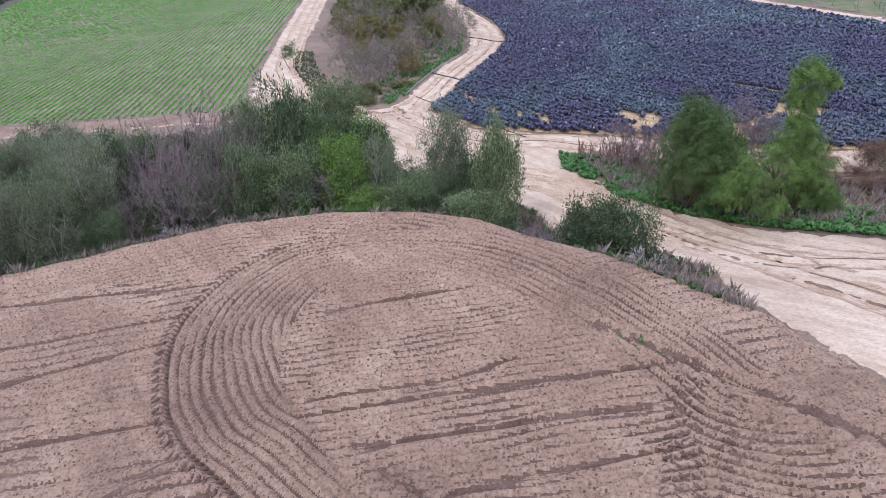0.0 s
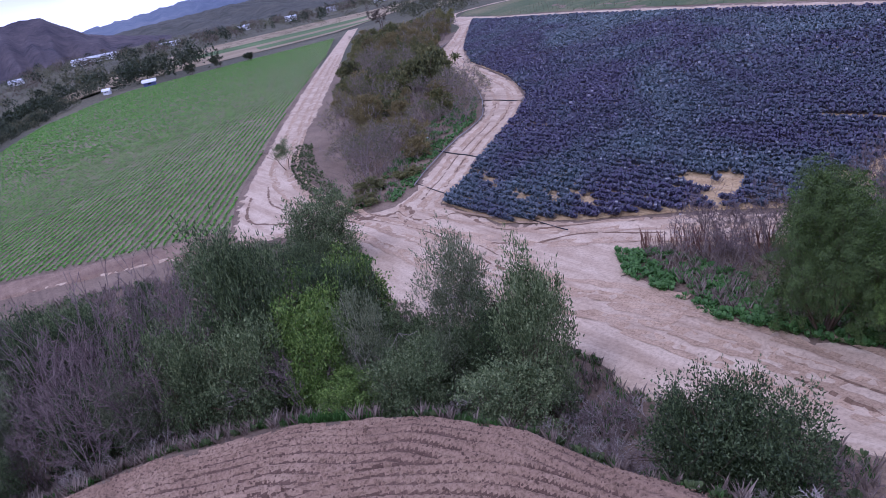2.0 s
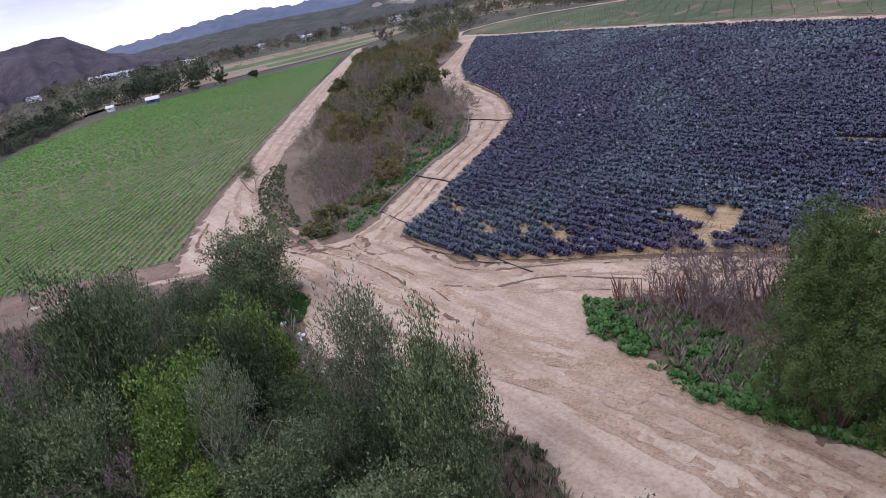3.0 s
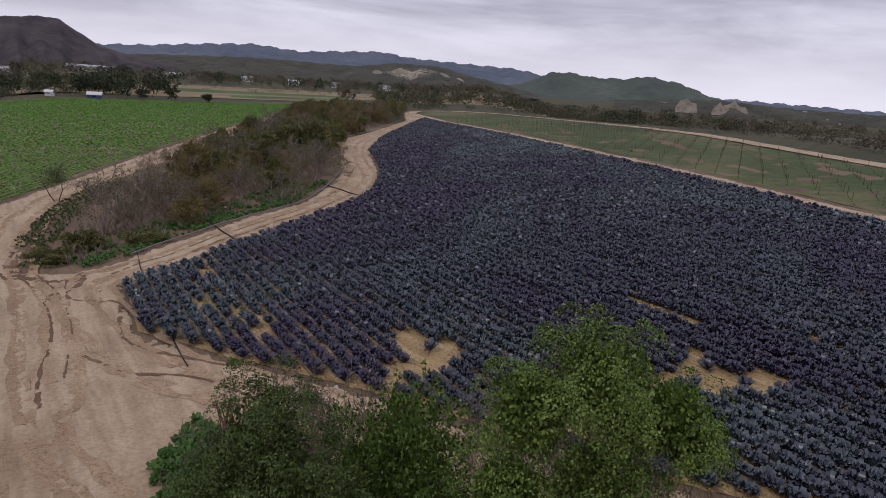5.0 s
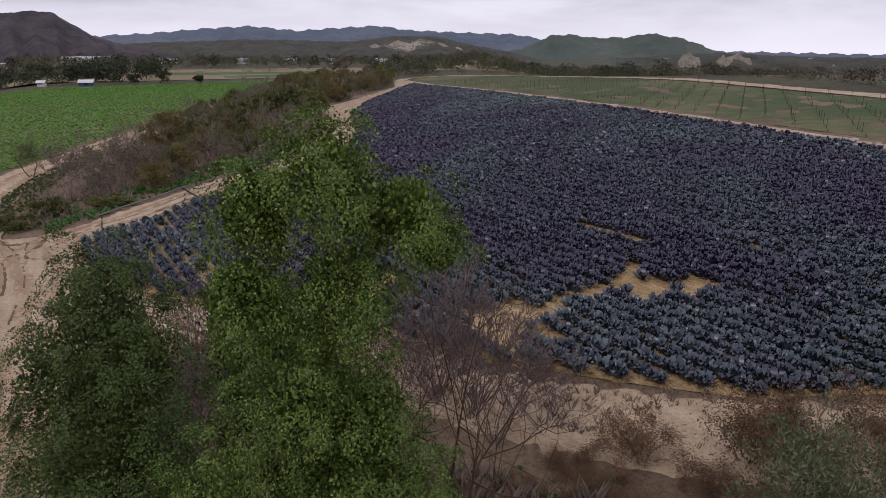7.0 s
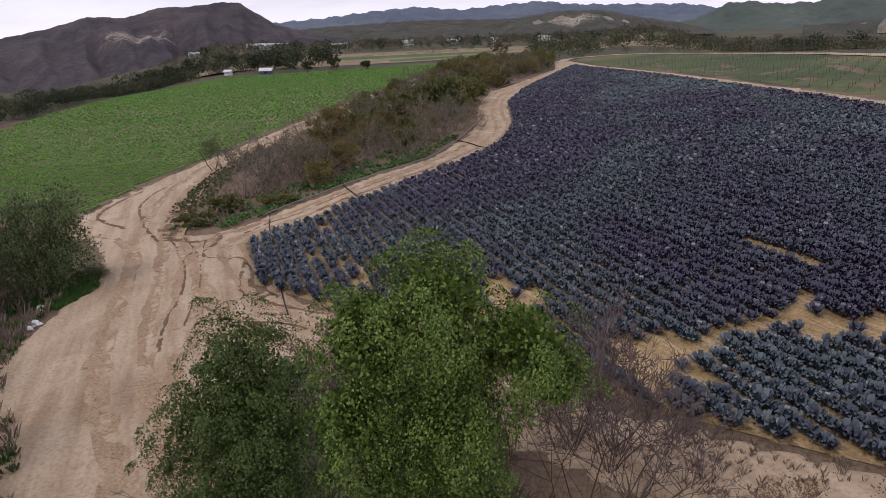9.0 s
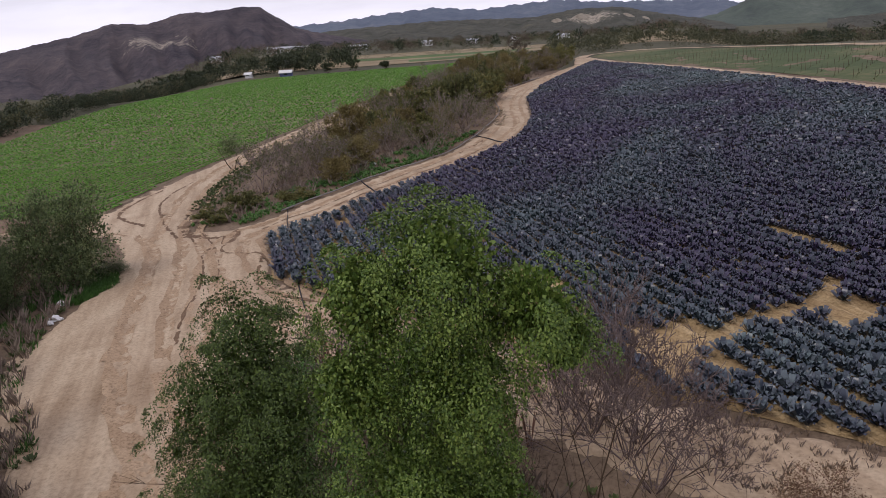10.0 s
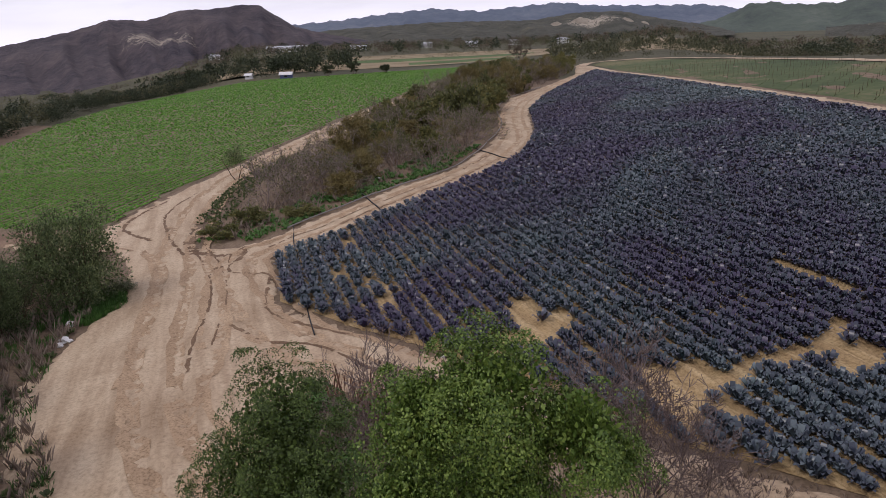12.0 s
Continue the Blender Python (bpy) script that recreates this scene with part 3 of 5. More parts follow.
# the ground itself, one sheet out to the hills
gx, gy = np.meshgrid(spread(-45, 60, 0.6, 4200), spread(8, 110, 0.6, 4200))
gi = np.arange(gx.size).reshape(gx.shape)
gq = np.stack([gi[:-1, :-1], gi[:-1, 1:], gi[1:, 1:], gi[1:, :-1]], -1).reshape(-1, 4)
under = np.zeros(gx.shape, bool)
for outline in (ROAD_MAIN, CABBAGE, LETTUCE, EDGE):
    under |= inside(outline, gx, gy) & (off_line(outline, gx, gy, True) > 0.8)
gz = height(gx, gy) - 0.03 - 0.12 * under - 0.35 * (inside(EDGE, gx, gy) & (off_line(EDGE, gx, gy, True) > 1.0)) - 0.25 * smooth(120, 400, np.hypot(gx, gy - 60))
ground = new("ground", mesh_of("ground", np.stack([gx, gy, gz], -1).reshape(-1, 3), gq, M_GROUND, flat=False))
tagged(ground, "dry brown weedy earth of a wide farmed valley", "ground", kind="structure")

ground.data.materials.append(M_SCRUBLAND)
gm = np.stack([gx[:-1, :-1], gy[:-1, :-1]], -1).reshape(-1, 2)
ground.data.polygons.foreach_set("material_index", ((np.hypot(gm[:, 0] - 25, gm[:, 1] - 40) > 175) | ((gm[:, 0] > 70 - (gm[:, 1] - 140) * 0.3) & (gm[:, 1] > 20))).astype(np.int32))


# ---- plants ----
def tubes(segs, sides=4):
    """Tapered twigs from rows of start, end and two radii."""
    s = np.asarray(segs, float)
    a, b, r0, r1 = s[:, :3], s[:, 3:6], s[:, 6], s[:, 7]
    d = b - a
    d /= np.linalg.norm(d, axis=1, keepdims=True) + 1e-9
    u = np.cross(d, [0.31, 0.87, 0.38])
    u /= np.linalg.norm(u, axis=1, keepdims=True) + 1e-9
    w = np.cross(d, u)
    ang = np.arange(sides) * 2 * np.pi / sides
    ring = u[:, None] * np.cos(ang)[None, :, None] + w[:, None] * np.sin(ang)[None, :, None]
    v = np.concatenate([a[:, None] + ring * r0[:, None, None], b[:, None] + ring * r1[:, None, None]], 1)
    i = np.arange(sides)
    f = np.stack([i, (i + 1) % sides, (i + 1) % sides + sides, i + sides], 1)
    f = f[None] + (np.arange(len(s)) * 2 * sides)[:, None, None]
    return v.reshape(-1, 3), f.reshape(-1, 4)


def branches(rng, stems, length, radius, lean, depth, forks, shrink=0.66, bend=0.35, up=0.12):
    """Forking twigs that start together at the ground."""
    segs, tips = [], []

    def grow(p, d, ln, r, k):
        for _ in range(2):
            d = d + rng.normal(0, bend, 3) * 0.5 + np.array([0, 0, up])
            d /= np.linalg.norm(d)
            q = p + d * ln * 0.5
            segs.append((*p, *q, r, r * 0.75))
            p, r = q, r * 0.75
        tips.append(p)
        if k > 0:
            for _ in range(forks):
                e = d + rng.normal(0, 0.55, 3)
                grow(p, e / np.linalg.norm(e), ln * shrink * rng.uniform(0.75, 1.2), r * 0.75, k - 1)

    for i in range(stems):
        a = i * 2.4 + rng.uniform(-0.5, 0.5)
        d = np.array([math.cos(a) * lean, math.sin(a) * lean, 1.0]) * rng.uniform(0.8, 1.2)
        grow(np.array([math.cos(a), math.sin(a), 0]) * radius * 2, d / np.linalg.norm(d), length * rng.uniform(0.8, 1.2), radius, depth)
    return np.array(segs), np.array(tips)


def leaves(rng, centres, outward, width, length, upright=0.3, simple=False):
    """Small leaves at the given places, folded along the rib or simple and flat."""
    n = len(centres)
    d = outward + rng.normal(0, 0.8, (n, 3)) + np.array([0, 0, upright])
    d /= np.linalg.norm(d, axis=1, keepdims=True)
    s = np.cross(d, rng.normal(0, 1, (n, 3)) + outward * 0.6)
    s /= np.linalg.norm(s, axis=1, keepdims=True) + 1e-9
    nrm = np.cross(s, d)
    ln = length * rng.uniform(0.6, 1.3, (n, 1))
    w = width * rng.uniform(0.7, 1.2, (n, 1))
    if simple:
        v = np.stack([centres - s * w, centres + s * w * 0.8, centres + d * ln], 1)
        return v.reshape(-1, 3), np.arange(n * 3).reshape(n, 3)
    v = np.stack([centres, centres + d * ln * 0.5 + s * w + nrm * w * 0.3, centres + d * ln, centres + d * ln * 0.5 - s * w + nrm * w * 0.3], 1)
    f = np.arange(n * 4).reshape(n, 4)
    return v.reshape(-1, 3), f


def sprays(rng, lobes, n, per, leaf, reach):
    """A crown of leafy sprays: flat tufts of leaves that face the light on the skin of the lobes, and a darker filling of leaves within."""
    c, o = shell(rng, lobes, n // per, 0.72)
    c = c + o * (rng.random((len(c), 1)) < 0.16) * rng.uniform(0.05, 0.3, (len(c), 1)) + rng.normal(0, 0.07, c.shape)
    i = rng.integers(len(c), size=n)
    up = o * 0.75 + np.array([0, 0, 0.6])
    up /= np.linalg.norm(up, axis=1, keepdims=True)
    ext = reach * rng.uniform(0.55, 1.25, (len(c), 1))
    q = rng.normal(0, 1, (n, 3)) * ext[i]
    along_up = (q * up[i]).sum(1, keepdims=True)
    p = c[i] + q - up[i] * along_up * 0.6 - up[i] * (q**2).sum(1, keepdims=True) / ext[i] * 0.22
    w = up[i] + rng.normal(0, 0.42, (n, 3))
    w /= np.linalg.norm(w, axis=1, keepdims=True)
    d = np.cross(w, rng.normal(0, 1, (n, 3)))
    d /= np.linalg.norm(d, axis=1, keepdims=True)
    s = np.cross(w, d)
    ln = leaf[1] * rng.uniform(0.6, 1.3, (n, 1))
    wd = leaf[0] * rng.uniform(0.7, 1.25, (n, 1))
    v = np.stack([p, p + d * ln * 0.5 + s * wd + w * wd * 0.35, p + d * ln - w * ln * 0.2, p + d * ln * 0.5 - s * wd + w * wd * 0.35], 1).reshape(-1, 3)
    lb = np.asarray(lobes, float)
    m = n // 5
    k = rng.integers(len(lb), size=m)
    e = rng.normal(0, 1, (m, 3))
    e /= np.linalg.norm(e, axis=1, keepdims=True)
    p2 = lb[k, :3] + e * lb[k, 3:] * rng.uniform(0.2, 0.62, (m, 1))
    v2, _ = leaves(rng, p2, e, leaf[0] * 2.2, leaf[1] * 1.7, 0.1)
    v = np.vstack([v, v2])
    v[:, 2] = np.maximum(v[:, 2], 0.02)
    return v, np.arange(len(v)).reshape(-1, 4)


def shell(rng, lobes, n, inner=0.55):
    """Places near the skin of a heap of lobes, with clumps and gaps: rows of place and outward way. lobes: x, y, z, rx, ry, rz."""
    lb = np.asarray(lobes, float)
    wt = (lb[:, 3] * lb[:, 4] + lb[:, 4] * lb[:, 5] + lb[:, 3] * lb[:, 5])
    k = rng.choice(len(lb), n * 2, p=wt / wt.sum())
    d = rng.normal(0, 1, (n * 2, 3))
    d /= np.linalg.norm(d, axis=1, keepdims=True)
    r = inner + (1 - inner) * rng.random((n * 2, 1)) ** 0.6
    lump = 1 + 0.16 * np.sin(d[:, :1] * 7 + k[:, None]) * np.sin(d[:, 1:2] * 6 + 2 * k[:, None]) + 0.1 * np.sin(d[:, 2:] * 13 + 3 * k[:, None])
    p = lb[k, :3] + d * lb[k, 3:] * r * lump
    q = p * 1.9 + k[:, None]
    dens = np.sin(q[:, 0] + 1.3 * np.sin(q[:, 1])) * np.sin(q[:, 1] + 1.1 * np.sin(q[:, 2])) + np.sin(2.3 * q[:, 2] + q[:, 0])
    ok = (dens > -0.75) | (rng.random(n * 2) < 0.3)
    ok &= p[:, 2] > 0.02
    p, d = p[ok][:n], d[ok][:n]
    return p, d


def lobes_of(rng, wide, tall, n):
    """A heap of lobes for a bush that is wide across and tall high."""
    out = [(0, 0, tall * 0.45, wide * 0.38, wide * 0.38, tall * 0.45)]
    for i in range(n):
        a = i * 2.4 + rng.uniform(-0.4, 0.4)
        r = wide * rng.uniform(0.16, 0.32)
        h = tall * rng.uniform(0.22, 0.72)
        s = wide * rng.uniform(0.16, 0.27)
        out.append((math.cos(a) * r, math.sin(a) * r, h, s, s, min(s * rng.uniform(0.8, 1.2), h + 0.1)))
    return out


def part(name, mesh, parent, label=""):
    ob = new(name, mesh)
    ob.parent = parent
    return tagged(ob, label)


def bush(name, rng, lobes, n, leaf, mat, wood, stems, length, radius, upright=0.3, depth=2, forks=3, inner=0.5, lean=0.7, tufts=0, simple=True, per=70, puff=1.0, spray=0.0):
    """A leafy shrub: an Empty at its foot, woody limbs and a crown of single leaves."""
    root = new(name)
    segs, tips = branches(rng, stems, length, radius, lean, depth, forks)
    part("branchwork", mesh_of("branchwork", *tubes(segs), wood), root, "forking woody limbs")
    if spray:
        part("crown", mesh_of("crown", *sprays(rng, lobes, n, per, leaf, spray), mat), root)
        return root
    k = max(40, n // per)
    c, o = shell(rng, lobes, k, inner)
    i = rng.integers(len(c), size=n)
    spread_c = (0.16 + 0.2 * rng.random((len(c), 1)))[i] * puff
    p = c[i] + rng.normal(0, 1, (n, 3)) * spread_c * [1, 1, 0.75]
    d = o[i] * 0.6 + (p - c[i]) / (spread_c + 1e-6) * 0.4
    ok = p[:, 2] > 0.02
    p, d = p[ok], d[ok]
    if tufts:
        t = rng.integers(len(p), size=tufts)
        q = np.repeat(p[t], 7, 0) + np.repeat(d[t], 7, 0) * rng.uniform(0, 0.3, (tufts * 7, 1)) + rng.normal(0, 0.05, (tufts * 7, 3))
        p, d = np.vstack([p, q]), np.vstack([d, np.repeat(d[t], 7, 0)])
    part("crown", mesh_of("crown", *leaves(rng, p, d, leaf[0], leaf[1], upright, simple), mat), root)
    return root


def bare_shrub(name, rng, stems, length, radius, wood, lean=0.6, depth=4, forks=3, up=0.12, leaf=None, least=0.0):
    """A leafless shrub of many forking twigs."""
    root = new(name)
    segs, tips = branches(rng, stems, length, radius, lean, depth, forks, 0.68, 0.4, up)
    thick = segs[:, 6] > radius * 0.3
    segs[:, 6:] = np.maximum(segs[:, 6:], least)
    part("branchwork", mesh_of("branchwork", *tubes(segs[thick], 4), wood), root)
    tagged(part("brushwood", mesh_of("brushwood", *tubes(segs[~thick], 3), wood), root), kind="stuff")
    if leaf:
        mat, n, lw, ll = leaf
        k = rng.integers(len(tips), size=n)
        p = tips[k] + rng.normal(0, 0.16, (n, 3))
        part("leafage", mesh_of("leafage", *leaves(rng, p, rng.normal(0, 1, (n, 3)), lw, ll, 0.3, True), mat), root, "sparse small leaves")
    return root


def put(ob, x, y, turn, s=1.0, sz=1.0, sink=0.15):
    m = pose(x, y, hz(x, y) - sink, 0, 0, turn) @ Matrix.Diagonal((s, s, s * sz, 1))
    return m


def plant_out(make, spots_list, label, category, group):
    """Build variants of a plant and set copies of them out: rows of x, y, width scale, height scale."""
    kinds = [make(k) for k in range(min(3, len(spots_list)))]
    turn = random.Random(len(spots_list))
    made = []
    for i, (x, y, s, sz) in enumerate(spots_list):
        a = turn.uniform(0, 360)
        m = put(None, x, y, a, s, sz)
        if i < len(kinds):
            ob = kinds[i]
            ob.matrix_world = m
        else:
            ob = copy_thing(kinds[i % len(kinds)], m)
        tagged(ob, label, category, group)
        made.append(ob)
    return made


R = lambda k: np.random.default_rng(k)


def fill(poly, gap, seed, keep_off=()):
    """Places about gap apart inside an outline, unevenly."""
    rng = np.random.default_rng(seed)
    poly = np.array(poly, float)
    lo, hi = poly.min(0), poly.max(0)
    got = []
    for _ in range(4000):
        p = rng.uniform(lo, hi)
        if inside(poly, p[0], p[1]) and all(np.hypot(*(p - q)) > gap * rng.uniform(0.8, 1.2) for q in got) and all(np.hypot(p[0] - a, p[1] - b) > gap * 0.7 for a, b in keep_off):
            got.append(p)
    return got


# the tall green tree and its neighbour over the road
g0 = (23.45, 47.7)
tall = bush("broadleaf_tree", R(21), [(0.0, -0.5, 9.2, 1.1, 1.05, 0.85), (-1.0, -0.8, 8.85, 0.85, 0.85, 0.75), (1.05, -0.3, 8.75, 0.9, 0.85, 0.65), (1.5, -0.1, 8.25, 0.5, 0.55, 0.45), (-1.25, -0.9, 7.75, 0.8, 0.8, 0.75), (0.1, -0.4, 7.7, 1.0, 1.0, 1.0), (-0.5, -0.7, 6.3, 1.05, 1.05, 1.0), (0.45, 0.0, 5.9, 0.85, 0.9, 1.0), (-0.2, -0.6, 5.3, 1.35, 1.2, 1.2), (-1.5, -0.6, 4.9, 1.35, 1.2, 1.2), (0.8, -0.3, 4.6, 1.25, 1.1, 1.2), (-0.4, -1.1, 3.8, 1.7, 1.4, 1.4), (-2.7, 0.0, 3.3, 1.7, 1.5, 1.5), (1.5, -0.3, 3.2, 1.4, 1.3, 1.4), (-3.9, 0.3, 2.4, 1.5, 1.5, 1.5), (1.2, 0.4, 2.2, 1.4, 1.3, 1.4), (-0.9, 0.4, 1.6, 2.1, 2.0, 1.5)], 205000, (0.0145, 0.045), M_BRIGHT, M_BARK, 7, 2.8, 0.09, 0.25, 4, 3, 0.7, 0.25, 900, False, 130, 0.62, 0.13)
tall.matrix_world = pose(g0[0], g0[1], hz(*g0) - 0.1) @ Matrix.Diagonal((0.85, 0.88, 1.02, 1))
tagged(tall, "tall bushy tree with bright green small leaves", "tree")
g1 = (18.3, 50.8)
low_tree = bush("broadleaf_shrub", R(22), [(0, 0, 5.3, 1.15, 1.15, 1.2), (0.8, -0.6, 4.6, 1.2, 1.2, 1.2), (-0.8, -0.1, 4.2, 1.3, 1.2, 1.3), (0.9, -1.3, 3.4, 1.4, 1.3, 1.5), (-0.2, -0.7, 2.9, 1.8, 1.6, 1.7), (-1.0, 0.4, 2.0, 1.6, 1.5, 1.7), (2.5, -1.7, 2.5, 1.4, 1.4, 1.3), (1.5, -1.2, 1.6, 1.7, 1.5, 1.5)], 105000, (0.0145, 0.045), M_MID, M_BARK, 6, 1.9, 0.07, 0.25, 3, 3, 0.7, 0.4, 700, False, 130, 0.65, 0.13)
low_tree.matrix_world = pose(g1[0], g1[1], hz(*g1) - 0.1) @ Matrix.Diagonal((1.05, 1.05, 1.25, 1))
tagged(low_tree, "rounded shrub with dense mid-green leaves", "shrub")

dark = lambda k: bush("dark_shrub", R(30 + k), lobes_of(R(40 + k), 5.0, 4.8, 16), 17000, (0.042, 0.125), M_DARK, M_BARK, 5, 1.9, 0.06, 0.4, 2, 3, 0.6, 0.5, 500, True, 60, 0.9)
ivy = lambda k: bush("leafy_shrub", R(50 + k), lobes_of(R(55 + k), 4.2, 4.8, 12), 13000, (0.055, 0.11), M_BRIGHT, M_BARK, 5, 1.7, 0.06, 0.2, 2, 3, 0.6, 0.5, 300, True, 60, 0.9)
willow = lambda k: bush("willow_shrub", R(60 + k), lobes_of(R(65 + k), 4.8, 5.4, 13), 14000, (0.032, 0.13), M_WILLOW, M_GREY, 8, 2.0, 0.05, 0.7, 2, 3, 0.4, 0.6, 500)
twiggy = lambda k: bare_shrub("bare_shrub", R(70 + k), 8, 1.5, 0.035, M_PURPLE, 0.75, 4, 3, 0.1, None, 0.011)

hedge = fill([(-35.1, 42.2), (-21.6, 45.5), (-11.4, 49.0), (-4.5, 49.3), (2.2, 48.2), (6.9, 45.5), (8.6, 46.9), (6.7, 51.3), (0.7, 55.6), (-4.7, 58.5), (-12.0, 61.1), (-19.3, 62.8), (-35.5, 63.2)], 2.5, 3)
d_spots, i_spots, w_spots, b_spots = [], [], [], []
pick = random.Random(4)
for x, y in hedge:
    u = pick.random()
    front = 0.62 + 0.38 * min(1.0, max(0.0, (y - 46 + 0.25 * abs(x + 1.5) * (x < -5.5)) / 6))
    s = pick.uniform(0.75, 1.0)
    hgt = front * pick.uniform(1.15, 1.5) * (1.15 if x < -1 else 1.0)
    if x < -20.5:
        (w_spots if u < 0.75 else d_spots).append((x, y, s, hgt * 0.9))
    elif x < -12:
        (b_spots if u < 0.5 else w_spots if u < 0.8 else d_spots).append((x, y, s, hgt * (0.9 if u < 0.5 else 0.75)))
    elif x < -2:
        (d_spots if u < 0.55 else i_spots if u < 0.75 else b_spots if u < 0.9 else w_spots).append((x, y, s, hgt))
    elif x < 5.0:
        (d_spots if u < 0.85 else w_spots).append((x, y, s * 0.95, hgt))
    else:
        (w_spots if u < 0.5 else b_spots).append((x, y, s * 0.7, hgt * 0.75))
d_spots += [(0.2, 51.6, 0.9, 1.15), (0.5, 49.0, 0.8, 0.95), (2.6, 51.4, 0.75, 0.9), (-3.4, 58.6, 0.6, 0.7), (0.4, 54.8, 0.6, 0.7), (6.1, 49.2, 0.7, 1.75), (-20.6, 68.0, 0.75, 1.2), (-7.6, 71.0, 1.2, 1.05), (-8.2, 66.4, 0.8, 0.9), (-10.5, 67.5, 1.1, 1.05), (-8.4, 61.6, 0.8, 0.9), (-14.5, 66.5, 1.0, 1.0), (10.6, 41.9, 1.05, 1.15), (12.1, 41.2, 0.9, 1.1), (-39.1, 59.5, 0.9, 0.8), (-33.0, 66.0, 0.7, 0.7)]
i_spots += [(-3.6, 50.6, 0.85, 0.95), (-2.2, 48.8, 0.7, 0.6), (20.4, 54.6, 0.95, 0.9), (21.6, 52.6, 0.8, 0.85), (26.2, 48.6, 0.6, 0.55)]
w_spots += [(-26.8, 57.9, 1.2, 1.3), (-21.1, 47.7, 0.75, 0.75), (32.0, 50.0, 0.9, 0.8), (35.5, 48.6, 0.9, 0.75), (41.0, 46.5, 1.0, 0.9), (-6.4, 73.4, 0.45, 0.4)]
b_spots += [(24.0, 58.8, 0.9, 1.05), (25.1, 57.6, 0.85, 1.0), (23.2, 60.0, 0.75, 0.95), (25.8, 56.4, 0.8, 0.85), (-13.4, 51.6, 1.2, 1.5), (-11.6, 50.4, 1.1, 1.3), (-15.6, 51.0, 1.1, 1.5), (-10.6, 53.2, 1.1, 1.5), (17.4, 60.1, 0.9, 0.95), (16.1, 59.6, 0.85, 0.9), (18.8, 58.2, 0.9, 0.95), (17.0, 58.2, 0.85, 0.85), (27.2, 57.0, 0.6, 0.7), (19.6, 59.6, 0.6, 0.8), (20.6, 57.0, 0.6, 0.8), (25.3, 58.4, 0.8, 1.0), (24.0, 59.2, 0.65, 0.95), (22.8, 59.6, 0.7, 0.8), (9.6, 44.8, 0.5, 0.5), (11.6, 43.6, 0.5, 0.5), (13.4, 42.3, 0.5, 0.4), (14.6, 40.5, 0.5, 0.4), (8.6, 47.6, 0.55, 0.5), (15.7, 38.0, 0.4, 0.35), (7.5, 44.4, 0.5, 0.5), (13.1, 39.1, 0.4, 0.35), (14.0, 40.1, 0.4, 0.3), (9.7, 41.3, 0.4, 0.35), (8.4, 42.6, 0.5, 0.4)]
plant_out(dark, d_spots, "dark green shrub with fine upright foliage on the bank", "shrub", "bank shrubs")
plant_out(ivy, i_spots, "bright green broadleaf shrub in the hedge", "shrub", "leafy hedge shrubs")
plant_out(willow, w_spots, "grey-green willowy shrub with thin leaves", "shrub", "willow shrubs")
brush = lambda k: bare_shrub("dead_brush", R(75 + k), 9, 0.62, 0.018, M_GREY, 1.0, 3, 3, 0.05, None, 0.007)
dead = [(x, y, pick.uniform(0.6, 1.15), pick.uniform(0.6, 1.1)) for x, y in fill([(-28.2, 43.4), (-15.2, 46.4), (-10.1, 48.0), (-3.9, 48.2), (1.3, 47.1), (4.9, 45.1), (7.9, 42.3), (10.3, 39.2), (13.0, 35.6), (14.7, 33.8), (15.7, 37.1), (14.4, 42.3), (10.4, 47.1), (8.2, 49.9), (5.9, 47.9), (1.2, 49.5), (-9.4, 50.1), (-28.0, 47.6)], 1.7, 6)]
plant_out(brush, dead, "dead grey brush with tangled thin twigs", "brush", "dead brush on the bank")
plant_out(twiggy, b_spots, "leafless purplish grey shrub of fine twigs", "shrub", "bare shrubs")

# the strip of willows between the two tracks
STRIP = [(-8.2, 84), (-4.4, 84), (-2.8, 88), (-2.2, 94), (-0.4, 100), (3, 107), (3.6, 118), (2, 134), (-3, 154), (-5.2, 173), (-2.5, 192), (0, 225), (-4, 255), (-28, 250), (-24, 200), (-18.5, 150), (-15.5, 124), (-13.2, 112), (-11.6, 103), (-10.4, 97), (-9.0, 90)]
thicket = lambda k: bare_shrub("willow_thicket", R(80 + k), 6, 2.0, 0.05, M_THICK, 0.85, 4, 3, 0.06, (M_OLIVE, 2600, 0.05, 0.13), 0.018)
rust = lambda k: bush("autumn_willow", R(90 + k), lobes_of(R(95 + k), 6.0, 5.8, 14), 4200, (0.1, 0.29), M_RUST, M_GREY, 8, 2.3, 0.06, 0.5, 2, 3, 0.4, 0.6, 300)
olive_far = lambda k: bush("hedge_willow", R(100 + k), lobes_of(R(105 + k), 6.5, 5.8, 13), 2700, (0.15, 0.38), M_OLIVE, M_BARK, 5, 2.2, 0.08, 0.6, 2, 2, 0.45, 0.6, 150)
t_spots, r_spots, o_spots = [], [], []
for x, y in fill(STRIP, 3.7, 8):
    u, s = pick.random(), pick.uniform(0.7, 0.95)
    if y < 92:
        o_spots.append((x, y, s * 0.55, pick.uniform(0.45, 0.65)))
    elif y < 111:
        (t_spots if u < 0.8 else r_spots).append((x, y, s, pick.uniform(0.8, 1.15)))
    elif y < 132:
        (r_spots if u < 0.4 else t_spots if u < 0.82 else o_spots).append((x, y, s, pick.uniform(0.95, 1.2)))
    elif u < 0.75:
        (o_spots if u < 0.35 else t_spots if u < 0.6 else r_spots).append((x, y, s * 1.15, pick.uniform(0.85, 1.15)))
plant_out(thicket, t_spots, "brown willow thicket with few leaves and tangled branches", "thicket", "willow strip")
